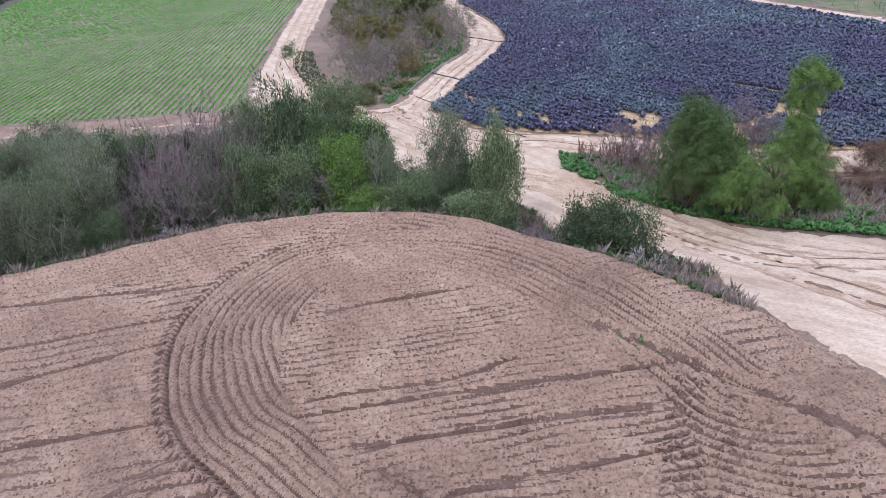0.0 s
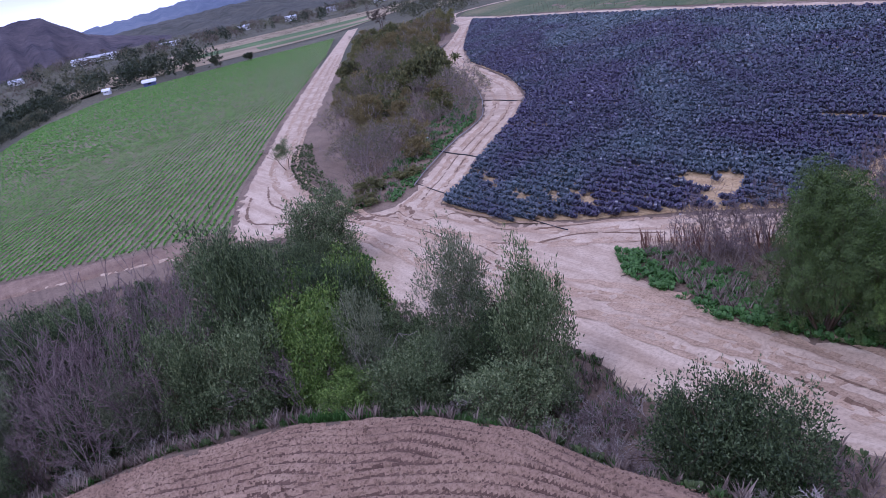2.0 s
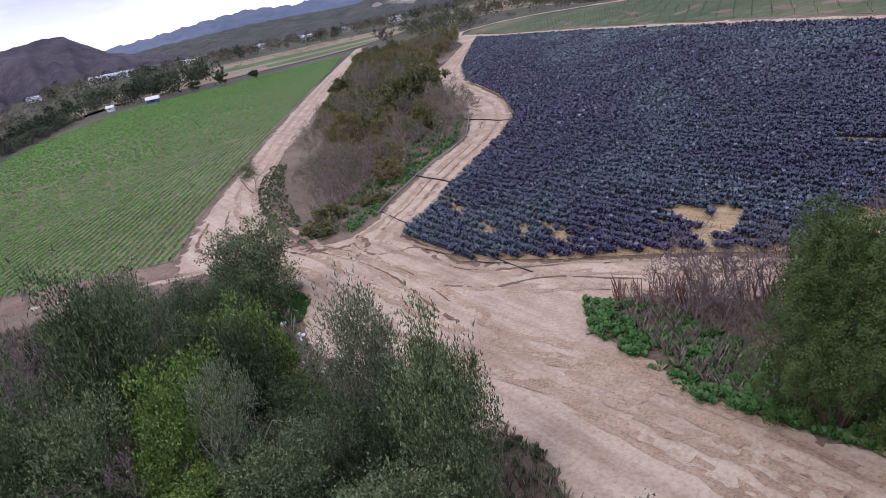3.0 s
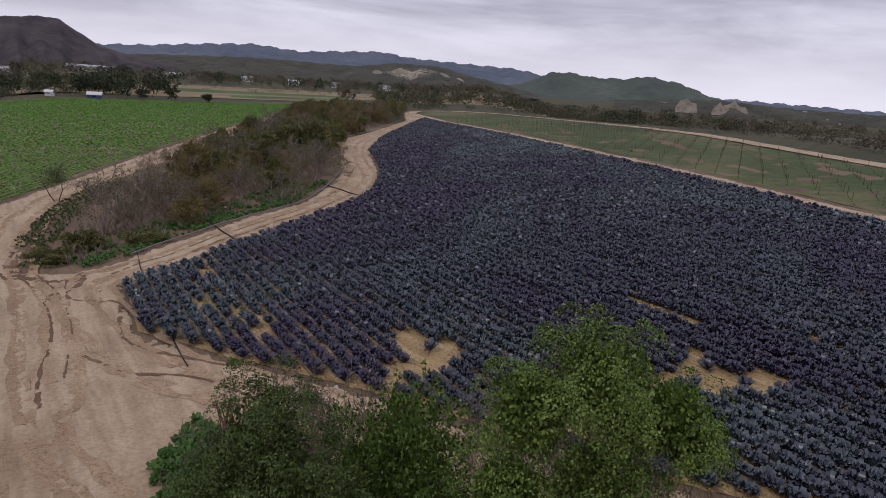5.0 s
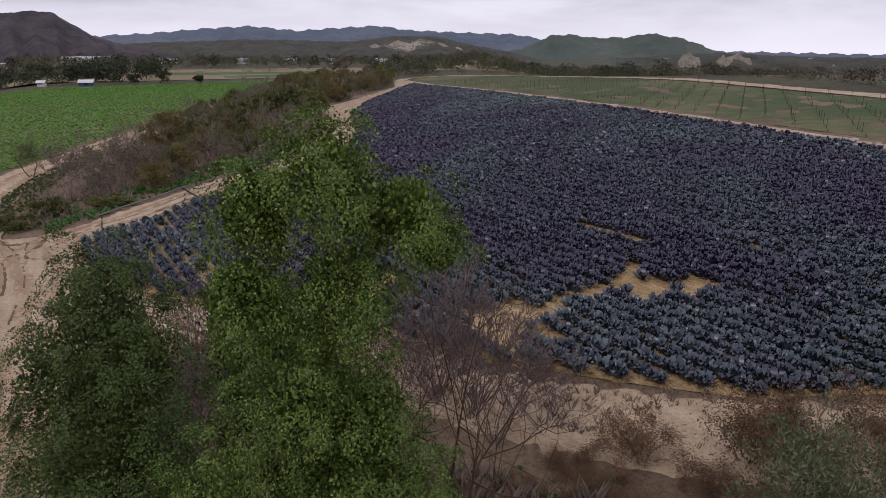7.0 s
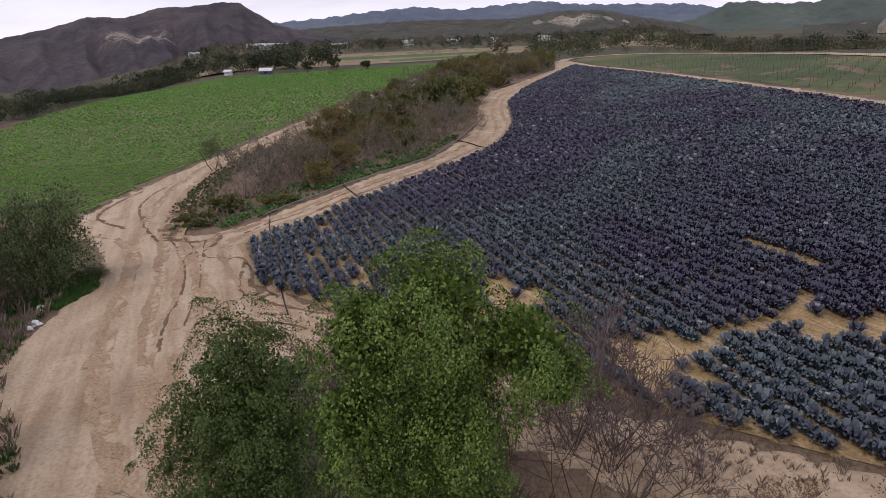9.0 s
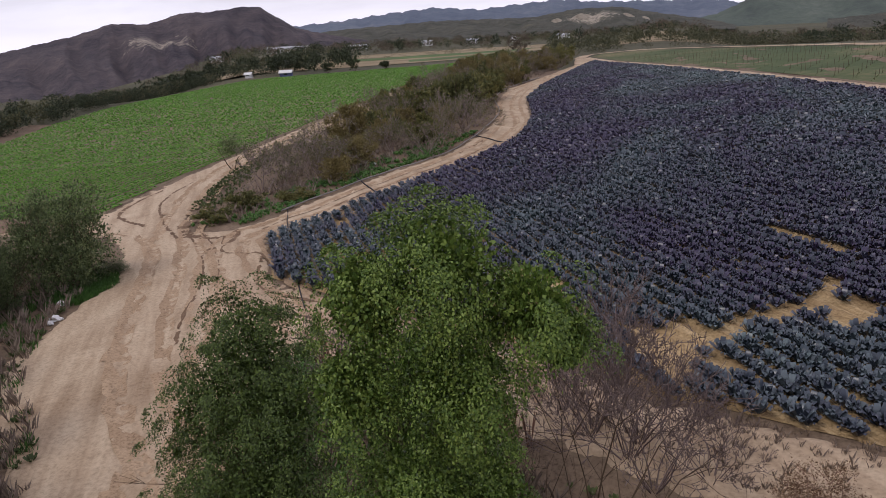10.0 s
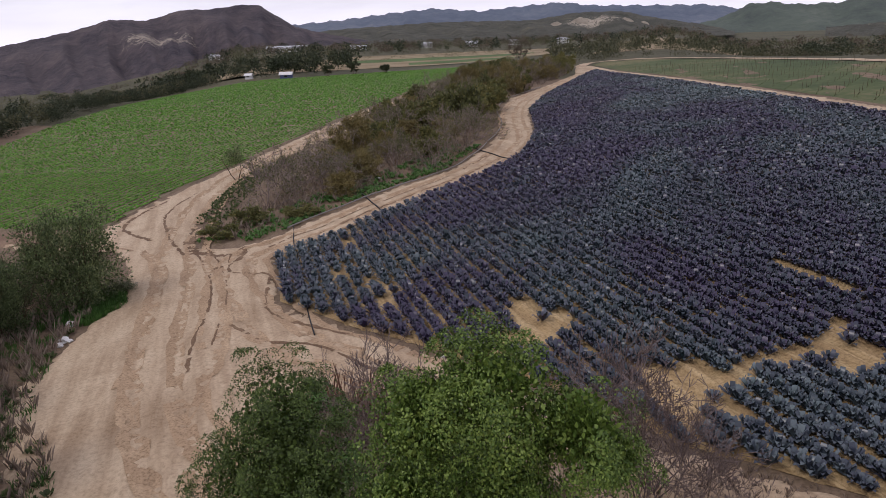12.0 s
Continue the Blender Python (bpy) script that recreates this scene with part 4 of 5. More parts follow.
brown_spots = [(29.6, 55.4, 0.7, 0.75), (32.2, 55.2, 0.95, 0.8), (34.8, 54.4, 0.95, 0.85), (31.2, 53.6, 0.8, 0.75), (27.6, 55.4, 0.5, 0.6), (37.4, 52.8, 1.0, 0.9), (33.4, 52.8, 0.8, 0.8), (40.0, 51.4, 1.0, 0.9), (29.0, 52.6, 0.6, 0.6), (28.4, 54.0, 0.7, 0.6), (30.6, 51.6, 0.7, 0.7), (36.0, 51.2, 0.9, 0.8), (38.6, 54.0, 0.9, 0.8), (33.6, 56.4, 0.6, 0.6), (36.4, 55.6, 0.75, 0.65), (26.4, 54.2, 0.55, 0.6), (27.8, 51.0, 0.6, 0.6)]
brown = lambda k: bare_shrub("dry_shrub", R(85 + k), 9, 1.0, 0.03, M_RED, 0.8, 3, 3, 0.08, (M_BROWN, 9000, 0.026, 0.075), 0.008)
plant_out(brown, brown_spots, "reddish brown dry shrub with small withered leaves", "shrub", "dry shrubs at the field corner")
plant_out(rust, r_spots, "willow with yellow-brown autumn leaves", "tree", "autumn willows")
plant_out(olive_far, o_spots, "olive green willow in the strip between tracks", "tree", "strip willows")

lone = bush("small_tree", R(120), [(0, 0, 2.6, 0.95, 0.9, 1.0), (0.3, 0.2, 3.3, 0.6, 0.6, 0.6), (-0.4, -0.1, 2.0, 0.7, 0.7, 0.6)], 2600, (0.05, 0.12), M_DARK, M_BARK, 2, 1.5, 0.07, 0.3, 3, 3, 0.3, 0.25)
lone.matrix_world = pose(-19.2, 105.8, hz(-19.2, 105.8) - 0.1)
tagged(lone, "small dark tree standing alone beside the track", "tree")


# ---- low growth ----
def blades(rng, n, tall, wide, lean):
    """A tuft of thin upright blades."""
    v, f = [], []
    for i in range(n):
        a, b = rng.uniform(0, 6.28), rng.uniform(0, 6.28)
        h = tall * rng.uniform(0.5, 1.15)
        x, y = 0.12 * math.cos(a) * rng.random(), 0.12 * math.sin(a) * rng.random()
        ex, ey = x + math.cos(b) * lean * h, y + math.sin(b) * lean * h
        wx, wy = -math.sin(b) * wide, math.cos(b) * wide
        k = len(v)
        v += [(x - wx, y - wy, -0.05), (x + wx, y + wy, -0.05), (x + (ex - x) * 0.4 + wx * 0.7, y + (ey - y) * 0.4 + wy * 0.7, h * 0.6), (ex, ey, h)]
        f += [(k, k + 1, k + 2), (k, k + 2, k + 3)]
    return np.array(v), np.array(f)


def cover(name, poly, per_m2, protos, mat, label, category, seed, lo=0.7, hi=1.4, clump=0.0, lift=0.0):
    """Low plants strewn over a piece of ground, as one object."""
    rng = np.random.default_rng(seed)
    poly = np.array(poly, float)
    a, b = poly.min(0), poly.max(0)
    n = int(per_m2 * (b[0] - a[0]) * (b[1] - a[1]))
    p = rng.uniform(a, b, (n, 2))
    p = p[inside(poly, p[:, 0], p[:, 1])]
    if clump:
        q = np.sin(p[:, 0] * 1.1 + 2 * np.sin(p[:, 1] * 0.7)) * np.sin(p[:, 1] * 0.9 + 1.5 * np.sin(p[:, 0] * 0.5))
        p = p[q > clump - rng.random(len(p)) * 0.9]
    p = np.column_stack([p, height(p[:, 0], p[:, 1]) + lift])
    v, f = scatter(rng, protos, p, rng.uniform(lo, hi, len(p)))
    return tagged(new(name, mesh_of(name, v, f, mat)), label, category, kind="stuff")


q = R(200)
weed = [leaf_fan(q, 6, 0.24, 0.24, 0.1, 0.065) for _ in range(5)]
dry = [blades(q, 9, 0.6, 0.012, 0.45) for _ in range(5)]
grass = [blades(q, 8, 0.3, 0.014, 0.4) for _ in range(5)]
stalk = [blades(q, 5, 1.5, 0.014, 0.2) for _ in range(5)]
VERGE = [(11.9, 63.6), (11.7, 60), (14.7, 53.6), (18, 50.1), (22.6, 46.4), (27.2, 43.9), (33, 41.6), (48, 36.5), (48, 42), (34, 47), (27, 48.5), (22, 51.5), (18, 55.5), (14.5, 61.5)]
cover("verge_weed", VERGE, 17, weed, M_WEED, "bright green broadleaf weeds along the road verge", "weeds", 1, 0.7, 1.7, -0.15)
cover("verge_dry_grass", [(13, 63), (14.6, 55), (22, 47.5), (33, 43), (48, 38), (48, 47), (34, 51), (25, 55), (20, 58.5)], 7, dry, M_DRY, "dry grey-brown grass under the shrubs", "grass", 2, 0.6, 1.3, 0.0)
BANK = [(-34.3, 39.9), (-21.7, 42.8), (-15.3, 45.1), (-10.1, 47.0), (-3.9, 47.3), (1.4, 46.0), (4.9, 44.2), (7.9, 41.2), (10.3, 38.4), (13.0, 34.7), (15.2, 32.0), (16.5, 34.4), (16.8, 39.8), (14.9, 44.3), (9.8, 49.2), (8.6, 52.9), (5.2, 56.5), (-0.2, 60.7), (-4.0, 66.0), (-7.0, 73.0), (-14.0, 78.0), (-36.0, 78.0)]
cover("bank_dry_grass", BANK, 5, dry, M_DRY, "dry grey-purple grass and stalks on the bank", "grass", 3, 0.5, 1.3, -0.3)
cover("bank_grass", BANK, 8, grass, M_WEED, "patches of fresh green grass on the bank", "grass", 4, 0.6, 1.5, 0.55)
cover("bank_weed", BANK, 3.5, weed, M_DARKWEED, "low green weeds on the bank", "weeds", 5, 0.6, 1.3, 0.15)
cover("hedge_foot_grass", [(-6.4, 47.6), (-3.9, 47.4), (1.3, 46.4), (4.2, 44.9), (4.5, 46.6), (1.2, 48.2), (-6.4, 49.4)], 30, grass, M_WEED, "green grass at the foot of the hedge", "grass", 6, 0.7, 1.5, 0.1)
cover("roadside_grass", [(-7.0, 74.5), (-4.6, 71.5), (-4.3, 68.5), (-6.5, 68.0), (-9.5, 73.0)], 45, grass, M_WEED, "bright green grass beside the road", "grass", 7, 0.6, 1.2)
cover("strip_weed", [(-8, 83.2), (-4, 83), (-2.4, 86), (-1.0, 92.4), (1.2, 99.4), (4.3, 106.8), (4.6, 120), (0, 120), (-2, 108), (-5, 98), (-6, 90)], 7, weed, M_WEED, "green weeds along the willow strip", "weeds", 8, 0.7, 1.6, 0.15)
cover("strip_grass", STRIP, 1.2, dry, M_DRY, "dry grass under the willows", "grass", 9, 0.7, 1.6, -0.2)
cover("track_weed", [(-12.4, 88.6), (-16.6, 99), (-19.4, 108), (-20.8, 118), (-18.5, 118), (-16, 107), (-13, 98), (-9, 88)], 7, weed, M_DARKWEED, "dusty green weeds beside the track", "weeds", 10, 0.5, 1.1, 0.0)
cover("red_stalk", [(13.2, 63.6), (18, 61.4), (22.5, 58), (21, 56.5), (16.6, 60), (13, 61.6)], 4.5, stalk, M_RED, "reddish dead weed stalks", "weeds", 11, 0.6, 1.2, 0.0)
cover("trench_weed", [(9.5, 30.7), (10.8, 29.2), (11.4, 29.9), (10.1, 31.4)], 6, weed, M_WEED, "few small green weeds in the tilled soil", "weeds", 12, 0.3, 0.6)
cover("field_edge_grass", [(14, 62.8), (20, 60), (26, 57.4), (40, 52.5), (44, 56), (36, 58), (30, 59.2), (24, 61.8), (16, 65), (13.6, 63.6), (20, 57.5), (26, 54), (34, 50)], 16, dry, M_DRY, "thin dry grass on bare soil", "grass", 13, 0.2, 0.5, 0.3)
cover("field_weed", [(23.5, 56.5), (30, 54), (38, 52), (38, 49), (30, 49), (25, 52)], 4, weed, M_DARKWEED, "dull green weeds by the shrubs", "weeds", 14, 0.5, 1.0, 0.2)


octa = (np.array([(1, 0, -0.3), (-0.2, 1.1, -0.3), (-1, 0.1, -0.3), (0.1, -0.9, -0.3), (0.1, 0.1, 0.8)], float), np.array([(0, 1, 4), (1, 2, 4), (2, 3, 4), (3, 0, 4)]))
q = R(210)
n = 52000
p = np.column_stack([q.uniform(-26, 17.5, n), q.uniform(17, 47, n)])
p = p[inside(EDGE, p[:, 0], p[:, 1])]
p = np.column_stack([p, height(p[:, 0], p[:, 1]) + 0.03 + furrows(p[:, 0], p[:, 1])])
# every second clod takes the darker soil, for contrast
for mat, take in ((M_TILL, slice(0, None, 2)), (M_SOIL_SHADE, slice(1, None, 2))):
    v, f = scatter(q, [octa], p[take], 0.03 + 0.05 * q.random(len(p[take])) ** 2.5)
    tagged(new("soil_clod", mesh_of("soil_clod", v, f, mat)), "loose clods of brown soil on the tilled field", "soil clods", kind="stuff")
p = np.column_stack([q.uniform(-10, 34, 6000), q.uniform(44, 84, 6000)])
p = p[inside(ROAD_MAIN, p[:, 0], p[:, 1])]
p = np.column_stack([p, height(p[:, 0], p[:, 1]) + 0.03])
v, f = scatter(q, [octa], p, 0.012 + 0.05 * q.random(len(p)) ** 4)
tagged(new("road_pebble", mesh_of("road_pebble", v, f, M_ROAD)), "small clods and pebbles on the sandy road", "pebbles", kind="stuff")


# ---- hills and far country ----
def hillside(name, a, b, c, scar=None, scale=0.012, at=None, reach=250.0):
    """Scrub, grass and bare slips on far slopes."""
    m = Mat(name)
    f = m.noise(scale, 8, 0.68, distort=0.5)
    g = m.noise(scale * 7, 4, 0.7)
    col = m.ramp(m.math("ADD", m.math("MULTIPLY", f, 0.65), m.math("MULTIPLY", g, 0.35)), [(0.36, a), (0.52, b), (0.68, c)])
    if scar and at:
        near = m.n("VectorMath")
        near.operation = "DISTANCE"
        m.l(m.geo.outputs["Position"], near.inputs[0])
        near.inputs[1].default_value = at
        fall = m.math("SUBTRACT", 1.0, m.math("DIVIDE", near.outputs["Value"], reach), True)
        s = m.ramp(m.math("ADD", m.math("MULTIPLY", fall, 0.55), m.math("MULTIPLY", m.noise(scale * 2.6, 8, 0.8, at=m.place((1.6, 1, 0.35)), distort=1.5), 0.75)), [(0.84, (0, 0, 0)), (0.9, (1, 1, 1))])
        col = m.mix(s, col, scar)
    elif scar:
        s = m.ramp(m.noise(scale * 1.6, 6, 0.75, at=m.place((1, 1, 0.35)), distort=1.0), [(0.64, (0, 0, 0)), (0.68, (1, 1, 1))])
        col = m.mix(s, col, scar)
    m.bump(m.math("ADD", f, g), 1.0, 6.0)
    return m.done(col, 0.95)


M_HILL = hillside("brown_scrub_hill", srgb("36323a"), srgb("514a4c"), srgb("6b605d"), srgb("a39889"), 0.012, (-800, 1080, 20), 260.0)
M_CHALK = hillside("chalk_scarred_hill", srgb("3c3f35"), srgb("54544a"), srgb("6c6655"), srgb("b5aa98"), 0.02, (-155, 1760, 25), 330.0)
M_QUARRY = hillside("quarried_hill", srgb("3c3f35"), srgb("54544a"), srgb("6c6655"), srgb("b8ae9c"), 0.02)
# distance haze is mixed into this ridge's base colour as blue-grey
M_FAR = hillside("far_ridge_haze_blue", srgb("525c6c"), srgb("626b78"), srgb("757b82"), None, 0.004)
M_GREENHILL = hillside("green_mesa", srgb("4a524d"), srgb("566056"), srgb("696f64"), None, 0.006)


def ridge(name, profile, far, deep, mat, label, rough=0.05, seed=0, foot=-6.0, side=None):
    """A range of hills round the valley: rows of bearing (degrees right of ahead) and rise (degrees), at a distance."""
    rng = np.random.default_rng(seed)
    az = np.array([p[0] for p in profile])
    el = np.array([p[1] for p in profile])
    n = int((az[-1] - az[0]) * (9 if far < 2500 else 5)) + 4
    a = np.linspace(az[0], az[-1], n)
    top = 13 + np.tan(np.radians(np.interp(a, az, el))) * far
    top = top + far * (0.0009 if far > 2000 else 0.0004) * sum(np.sin(a * f + rng.uniform(0, 6)) / (i + 1) for i, f in enumerate((4.1, 9.7, 17.3))) * (np.abs(a - a[0]) < 400)
    k = 26
    t = np.linspace(0, 1, k)
    rad = far - deep + np.concatenate([t[: k - 6] / t[k - 7] * deep, deep + (t[k - 6 :] - t[k - 7]) * deep * 1.6])
    up = np.concatenate([(t[: k - 6] / t[k - 7]) ** 1.25, 1 - (t[k - 6 :] - t[k - 7]) * 2.5])
    A, T = np.meshgrid(np.radians(a), np.arange(k), indexing="ij")
    x = 25 + np.sin(A) * rad[T]
    y = 40 + np.cos(A) * rad[T]
    gully = sum(np.sin(A * f + 2.5 * np.sin(T * 0.2 + f) + rng.uniform(0, 6)) / (i + 1) for i, f in enumerate((60, 131, 263)))
    u = up[T] + rough * gully * np.sin(np.clip(up[T], 0, 1) * np.pi) 
    z = foot + (top[:, None] - foot) * u
    z += rng.normal(0, 0.006, z.shape) * (top[:, None] - foot) * np.sin(np.clip(up[T], 0, 1) * np.pi)
    i = np.arange(x.size).reshape(x.shape)
    q = np.stack([i[:-1, :-1], i[1:, :-1], i[1:, 1:], i[:-1, 1:]], -1).reshape(-1, 4)
    ob = new(name, mesh_of(name, np.stack([x, y, z], -1).reshape(-1, 3), q, mat, flat=False))
    return tagged(ob, label, "hill", kind="structure")


ridge("hill_brown", [(-75, 0.5), (-62, 0.9), (-54, -0.2), (-48.3, 0.0), (-46.2, 0.42), (-43.7, 0.91), (-41.3, 1.6), (-38.9, 1.48), (-36.5, 2.16), (-34.6, 2.16), (-32.1, 2.45), (-31.0, 2.37), (-29.7, 1.54), (-28.4, 0.75), (-26.1, 0.2), (-23.1, -0.4)], 1500, 560, M_HILL, "brown scrub-covered hill with bare slips", 0.085, 1, -60.0)
ridge("hill_chalk", [(-30, 0.1), (-25.2, 0.5), (-20.9, 0.68), (-18.3, 0.8), (-14.4, 0.78), (-10.5, 0.72), (-7.0, 1.19), (-3.8, 1.17), (-1.7, 0.69), (2.2, 0.0), (4.2, -0.5)], 1900, 500, M_CHALK, "dark wooded hill with pale chalk cliffs", 0.1, 2)
# farthest ridge, its haze painted in the material
ridge("hill_far", [(-40, 0.4), (-29, 0.9), (-25.2, 1.15), (-20.8, 1.6), (-17.8, 1.8), (-14.4, 1.5), (-12.2, 1.7), (-8.3, 1.95), (-5.9, 1.64), (-1.8, 1.5), (2.2, 1.4), (6, 0.8), (14, 0.3), (40, -0.1)], 3900, 900, M_FAR, "far forested ridge under cloud, blue-grey with painted haze", 0.06, 3)
ridge("hill_mesa", [(1.5, 0.0), (3.6, 0.6), (4.9, 1.3), (6.3, 1.4), (8.3, 1.15), (10.8, 1.2), (12.2, 1.5), (14.8, 1.1), (17.5, 0.1), (20, -0.5)], 2600, 500, M_GREENHILL, "smooth green mesa hill", 0.05, 4, -40.0)
ridge("hill_low", [(10, -0.4), (17.5, 0.1), (22.7, -0.15), (28.5, -0.15), (45, 0.6), (70, 1.0)], 1500, 420, M_QUARRY, "low scrub hill with pale quarry faces", 0.1, 5, -40.0)
M_PALE = hillside("pale_quarry_face", srgb("857d6e"), srgb("a69c8b"), srgb("bdb3a0"), srgb("4b4c41"), 0.05)
for a0, hi, w in ((15.3, 0.15, 0.8), (17.6, 0.0, 0.5), (18.6, 0.12, 1.0), (24.8, -0.5, 1.1)):
    ridge("quarry_face", [(a0 - w, hi - 0.7), (a0 - w * 0.7, hi - 0.35), (a0 - w * 0.3, hi - 0.3), (a0, hi - 0.12), (a0 + w * 0.4, hi - 0.38), (a0 + w * 0.8, hi - 0.4), (a0 + w, hi - 0.75)], 1400, 60, M_PALE, "pale quarry face in the low hill", 0.35, int(a0 * 10), -10.0)
for a0, hi, w in ((-10.2, 0.45, 0.8), (-8.6, 0.6, 0.7), (-6.8, 0.85, 0.9), (-5.2, 0.8, 0.8), (-3.6, 0.75, 0.9), (-2.2, 0.45, 0.6)):
    ridge("chalk_cliff", [(a0 - w, hi - 0.5), (a0 - w * 0.5, hi - 0.12), (a0, hi), (a0 + w * 0.6, hi - 0.2), (a0 + w, hi - 0.5)], 1760, 70, M_PALE, "pale broken chalk cliff on the dark hill", 0.2, int(a0 * -10), 6.0)
ridge("hill_behind", [(70, 1.2), (120, 1.5), (180, 2.0), (240, 1.5), (285, 0.8)], 1700, 500, M_HILL, "brown hills closing the valley", 0.08, 6)


# ---- far fields, woods and farm buildings ----
def around(*rows):
    """An outline from bearings and distances round the drone's last place."""
    return np.array([(25 + math.sin(radians(a)) * r, 40 + math.cos(radians(a)) * r) for a, r in rows])


def crop_ground(name, a, b, c, scale=0.03):
    m = Mat(name)
    f = m.noise(scale, 5, 0.6, distort=0.4)
    g = m.noise(0.8, 4, 0.7)
    return m.done(m.ramp(m.math("ADD", m.math("MULTIPLY", f, 0.7), m.math("MULTIPLY", g, 0.3)), [(0.35, a), (0.5, b), (0.66, c)]), 0.95)


M_VINE = crop_ground("vineyard_grass", srgb("384829"), srgb("4f5a37"), srgb("7e7453"))
M_TAN = crop_ground("fallow_field", srgb("7a6b50"), srgb("8d7d60"), srgb("9b8c6e"))
M_SCRUB = crop_ground("olive_scrub", srgb("3d3e2c"), srgb("54523c"), srgb("726b50"), 0.02)
M_GREENF = crop_ground("green_field", srgb("45592f"), srgb("54693a"), srgb("657948"))
VINE = np.array([(2, 266), (4, 279), (20, 272), (36, 250), (52, 215), (62, 185), (67, 163), (72, 140), (82, 110), (98, 70), (112, 24), (88, 24), (80, 45), (69, 73), (61.5, 94), (56, 110), (49.5, 129), (44.5, 143), (38.5, 159), (30, 182), (22, 203), (13.8, 223)])
vine_ground = tagged(sheet("vineyard_ground", VINE, 4, 0.0, M_VINE, 0.0), "green and tan grass between young vine rows", "field", kind="structure")
for nm, mat, poly, label in (
    ("fallow_field", M_TAN, around((-36, 330), (-30, 345), (-22, 345), (-14, 350), (-8, 420), (-6, 560), (-14, 600), (-24, 560), (-31, 430), (-36, 370)), "tan fallow field beyond the lettuce"),
    ("green_strip", M_GREENF, around((-26, 420), (-18, 420), (-11, 430), (-10, 470), (-18, 475), (-25, 465)), "green crop strip in the far fields"),
    ("green_strip", M_GREENF, around((-20, 362), (-14, 365), (-10, 395), (-14, 400), (-20, 392)), "green crop strip in the far fields"),
    ("far_meadow", M_GREENF, around((-60, 330), (-48, 330), (-42, 420), (-40, 640), (-48, 660), (-60, 600)), "green meadow below the brown hill"),
    ("far_meadow", M_TAN, around((-6, 330), (3, 330), (8, 420), (6, 700), (-4, 640)), "dry meadow below the chalk hill"),
    ("far_meadow", M_SCRUB, around((8, 330), (20, 300), (40, 280), (44, 460), (24, 520), (9, 560)), "dry meadow on the far side of the vines"),
):
    tagged(sheet(nm, poly, 9, 0.03 + 0.08 * (nm == "green_strip"), mat, 0.0), label, "field", kind="structure")
far_track = [(-1, 260), (1, 281), (20, 275), (38, 253), (54, 217), (64.5, 186), (69.5, 164), (75, 141), (85, 110)]
c = curve_through(far_track, 4)
nrm = np.gradient(c, axis=0)
nrm = np.stack([-nrm[:, 1], nrm[:, 0]], 1) / np.hypot(*nrm.T)[:, None]
tagged(sheet("far_track", np.vstack([c + nrm * 1.8, (c - nrm * 1.8)[::-1]]), 2.0, 0.08, M_ROAD, 0.0), "pale dirt track behind the vineyard", "dirt road", kind="structure")

q = R(300)
V_ROW, V_SIDE = np.array([0.334, 0.943]), np.array([0.943, -0.334])
vines = rows_of(VINE, V_ROW, V_SIDE, 2.6, 1.1, q, 0.1)
vines = np.column_stack([vines, height(vines[:, 0], vines[:, 1])])
v, f = scatter(q, [leaf_fan(q, 3, 0.4, 0.4, 0.1, 0.16) for _ in range(3)], vines, q.uniform(0.15, 0.36, len(vines)))
tagged(new("young_vine", mesh_of("young_vine", v, f, M_DARKWEED)), "rows of young vines beyond the cabbages", "vineyard", kind="stuff")
posts = rows_of(VINE, V_ROW, V_SIDE, 2.6, 3.2, q, 0.05)
posts = posts[(q.random(len(posts)) < 0.85) & (np.hypot(posts[:, 0] - 25, posts[:, 1] - 40) < 190)]
pz = height(posts[:, 0], posts[:, 1])
seg = np.column_stack([posts, pz - 0.2, posts + q.normal(0, 0.04, posts.shape), pz + q.uniform(0.7, 1.1, len(posts)), np.full(len(posts), 0.021), np.full(len(posts), 0.021)])
tagged(new("vine_stake", mesh_of("vine_stake", *tubes(seg, 4), M_BARK)), "thin dark wooden stakes in the vine rows", "stakes", kind="stuff")


def grove(name, rng, places, mat, label, leaf_n=90):
    """Many far trees as one object: rows of x, y, height, width."""
    vs, fs, k, segs = [], [], 0, []
    for x, y, h, w in places:
        z = hz(x, y) - 0.3
        lb = [(x, y, z + h * 0.5, w * 0.45, w * 0.45, h * 0.45)] + [(x + rng.uniform(-0.3, 0.3) * w, y + rng.uniform(-0.3, 0.3) * w, z + h * rng.uniform(0.35, 0.75), w * 0.26, w * 0.26, h * 0.22) for _ in range(4)]
        lb = np.array(lb)
        i = rng.integers(len(lb), size=leaf_n)
        d = rng.normal(0, 1, (leaf_n, 3))
        d /= np.linalg.norm(d, axis=1, keepdims=True)
        p = lb[i, :3] + d * lb[i, 3:] * rng.uniform(0.6, 1.05, (leaf_n, 1))
        v, f = leaves(rng, p, d, h * 0.055 * min(1.0, (140 / leaf_n) ** 0.5), h * 0.14 * min(1.0, (140 / leaf_n) ** 0.5), 0.2, True)
        vs.append(v), fs.append(f + k)
        k += len(v)
    return tagged(new(name, mesh_of(name, np.vstack(vs), np.vstack(fs), mat)), label, "trees", kind="stuff")


def along(rng, pts, gap, h, w, side=0.0):
    c = curve_through(pts, gap)
    return [(x + rng.normal(0, side), y + rng.normal(0, side), h * rng.uniform(0.6, 1.25), w * rng.uniform(0.8, 1.3)) for x, y in c]


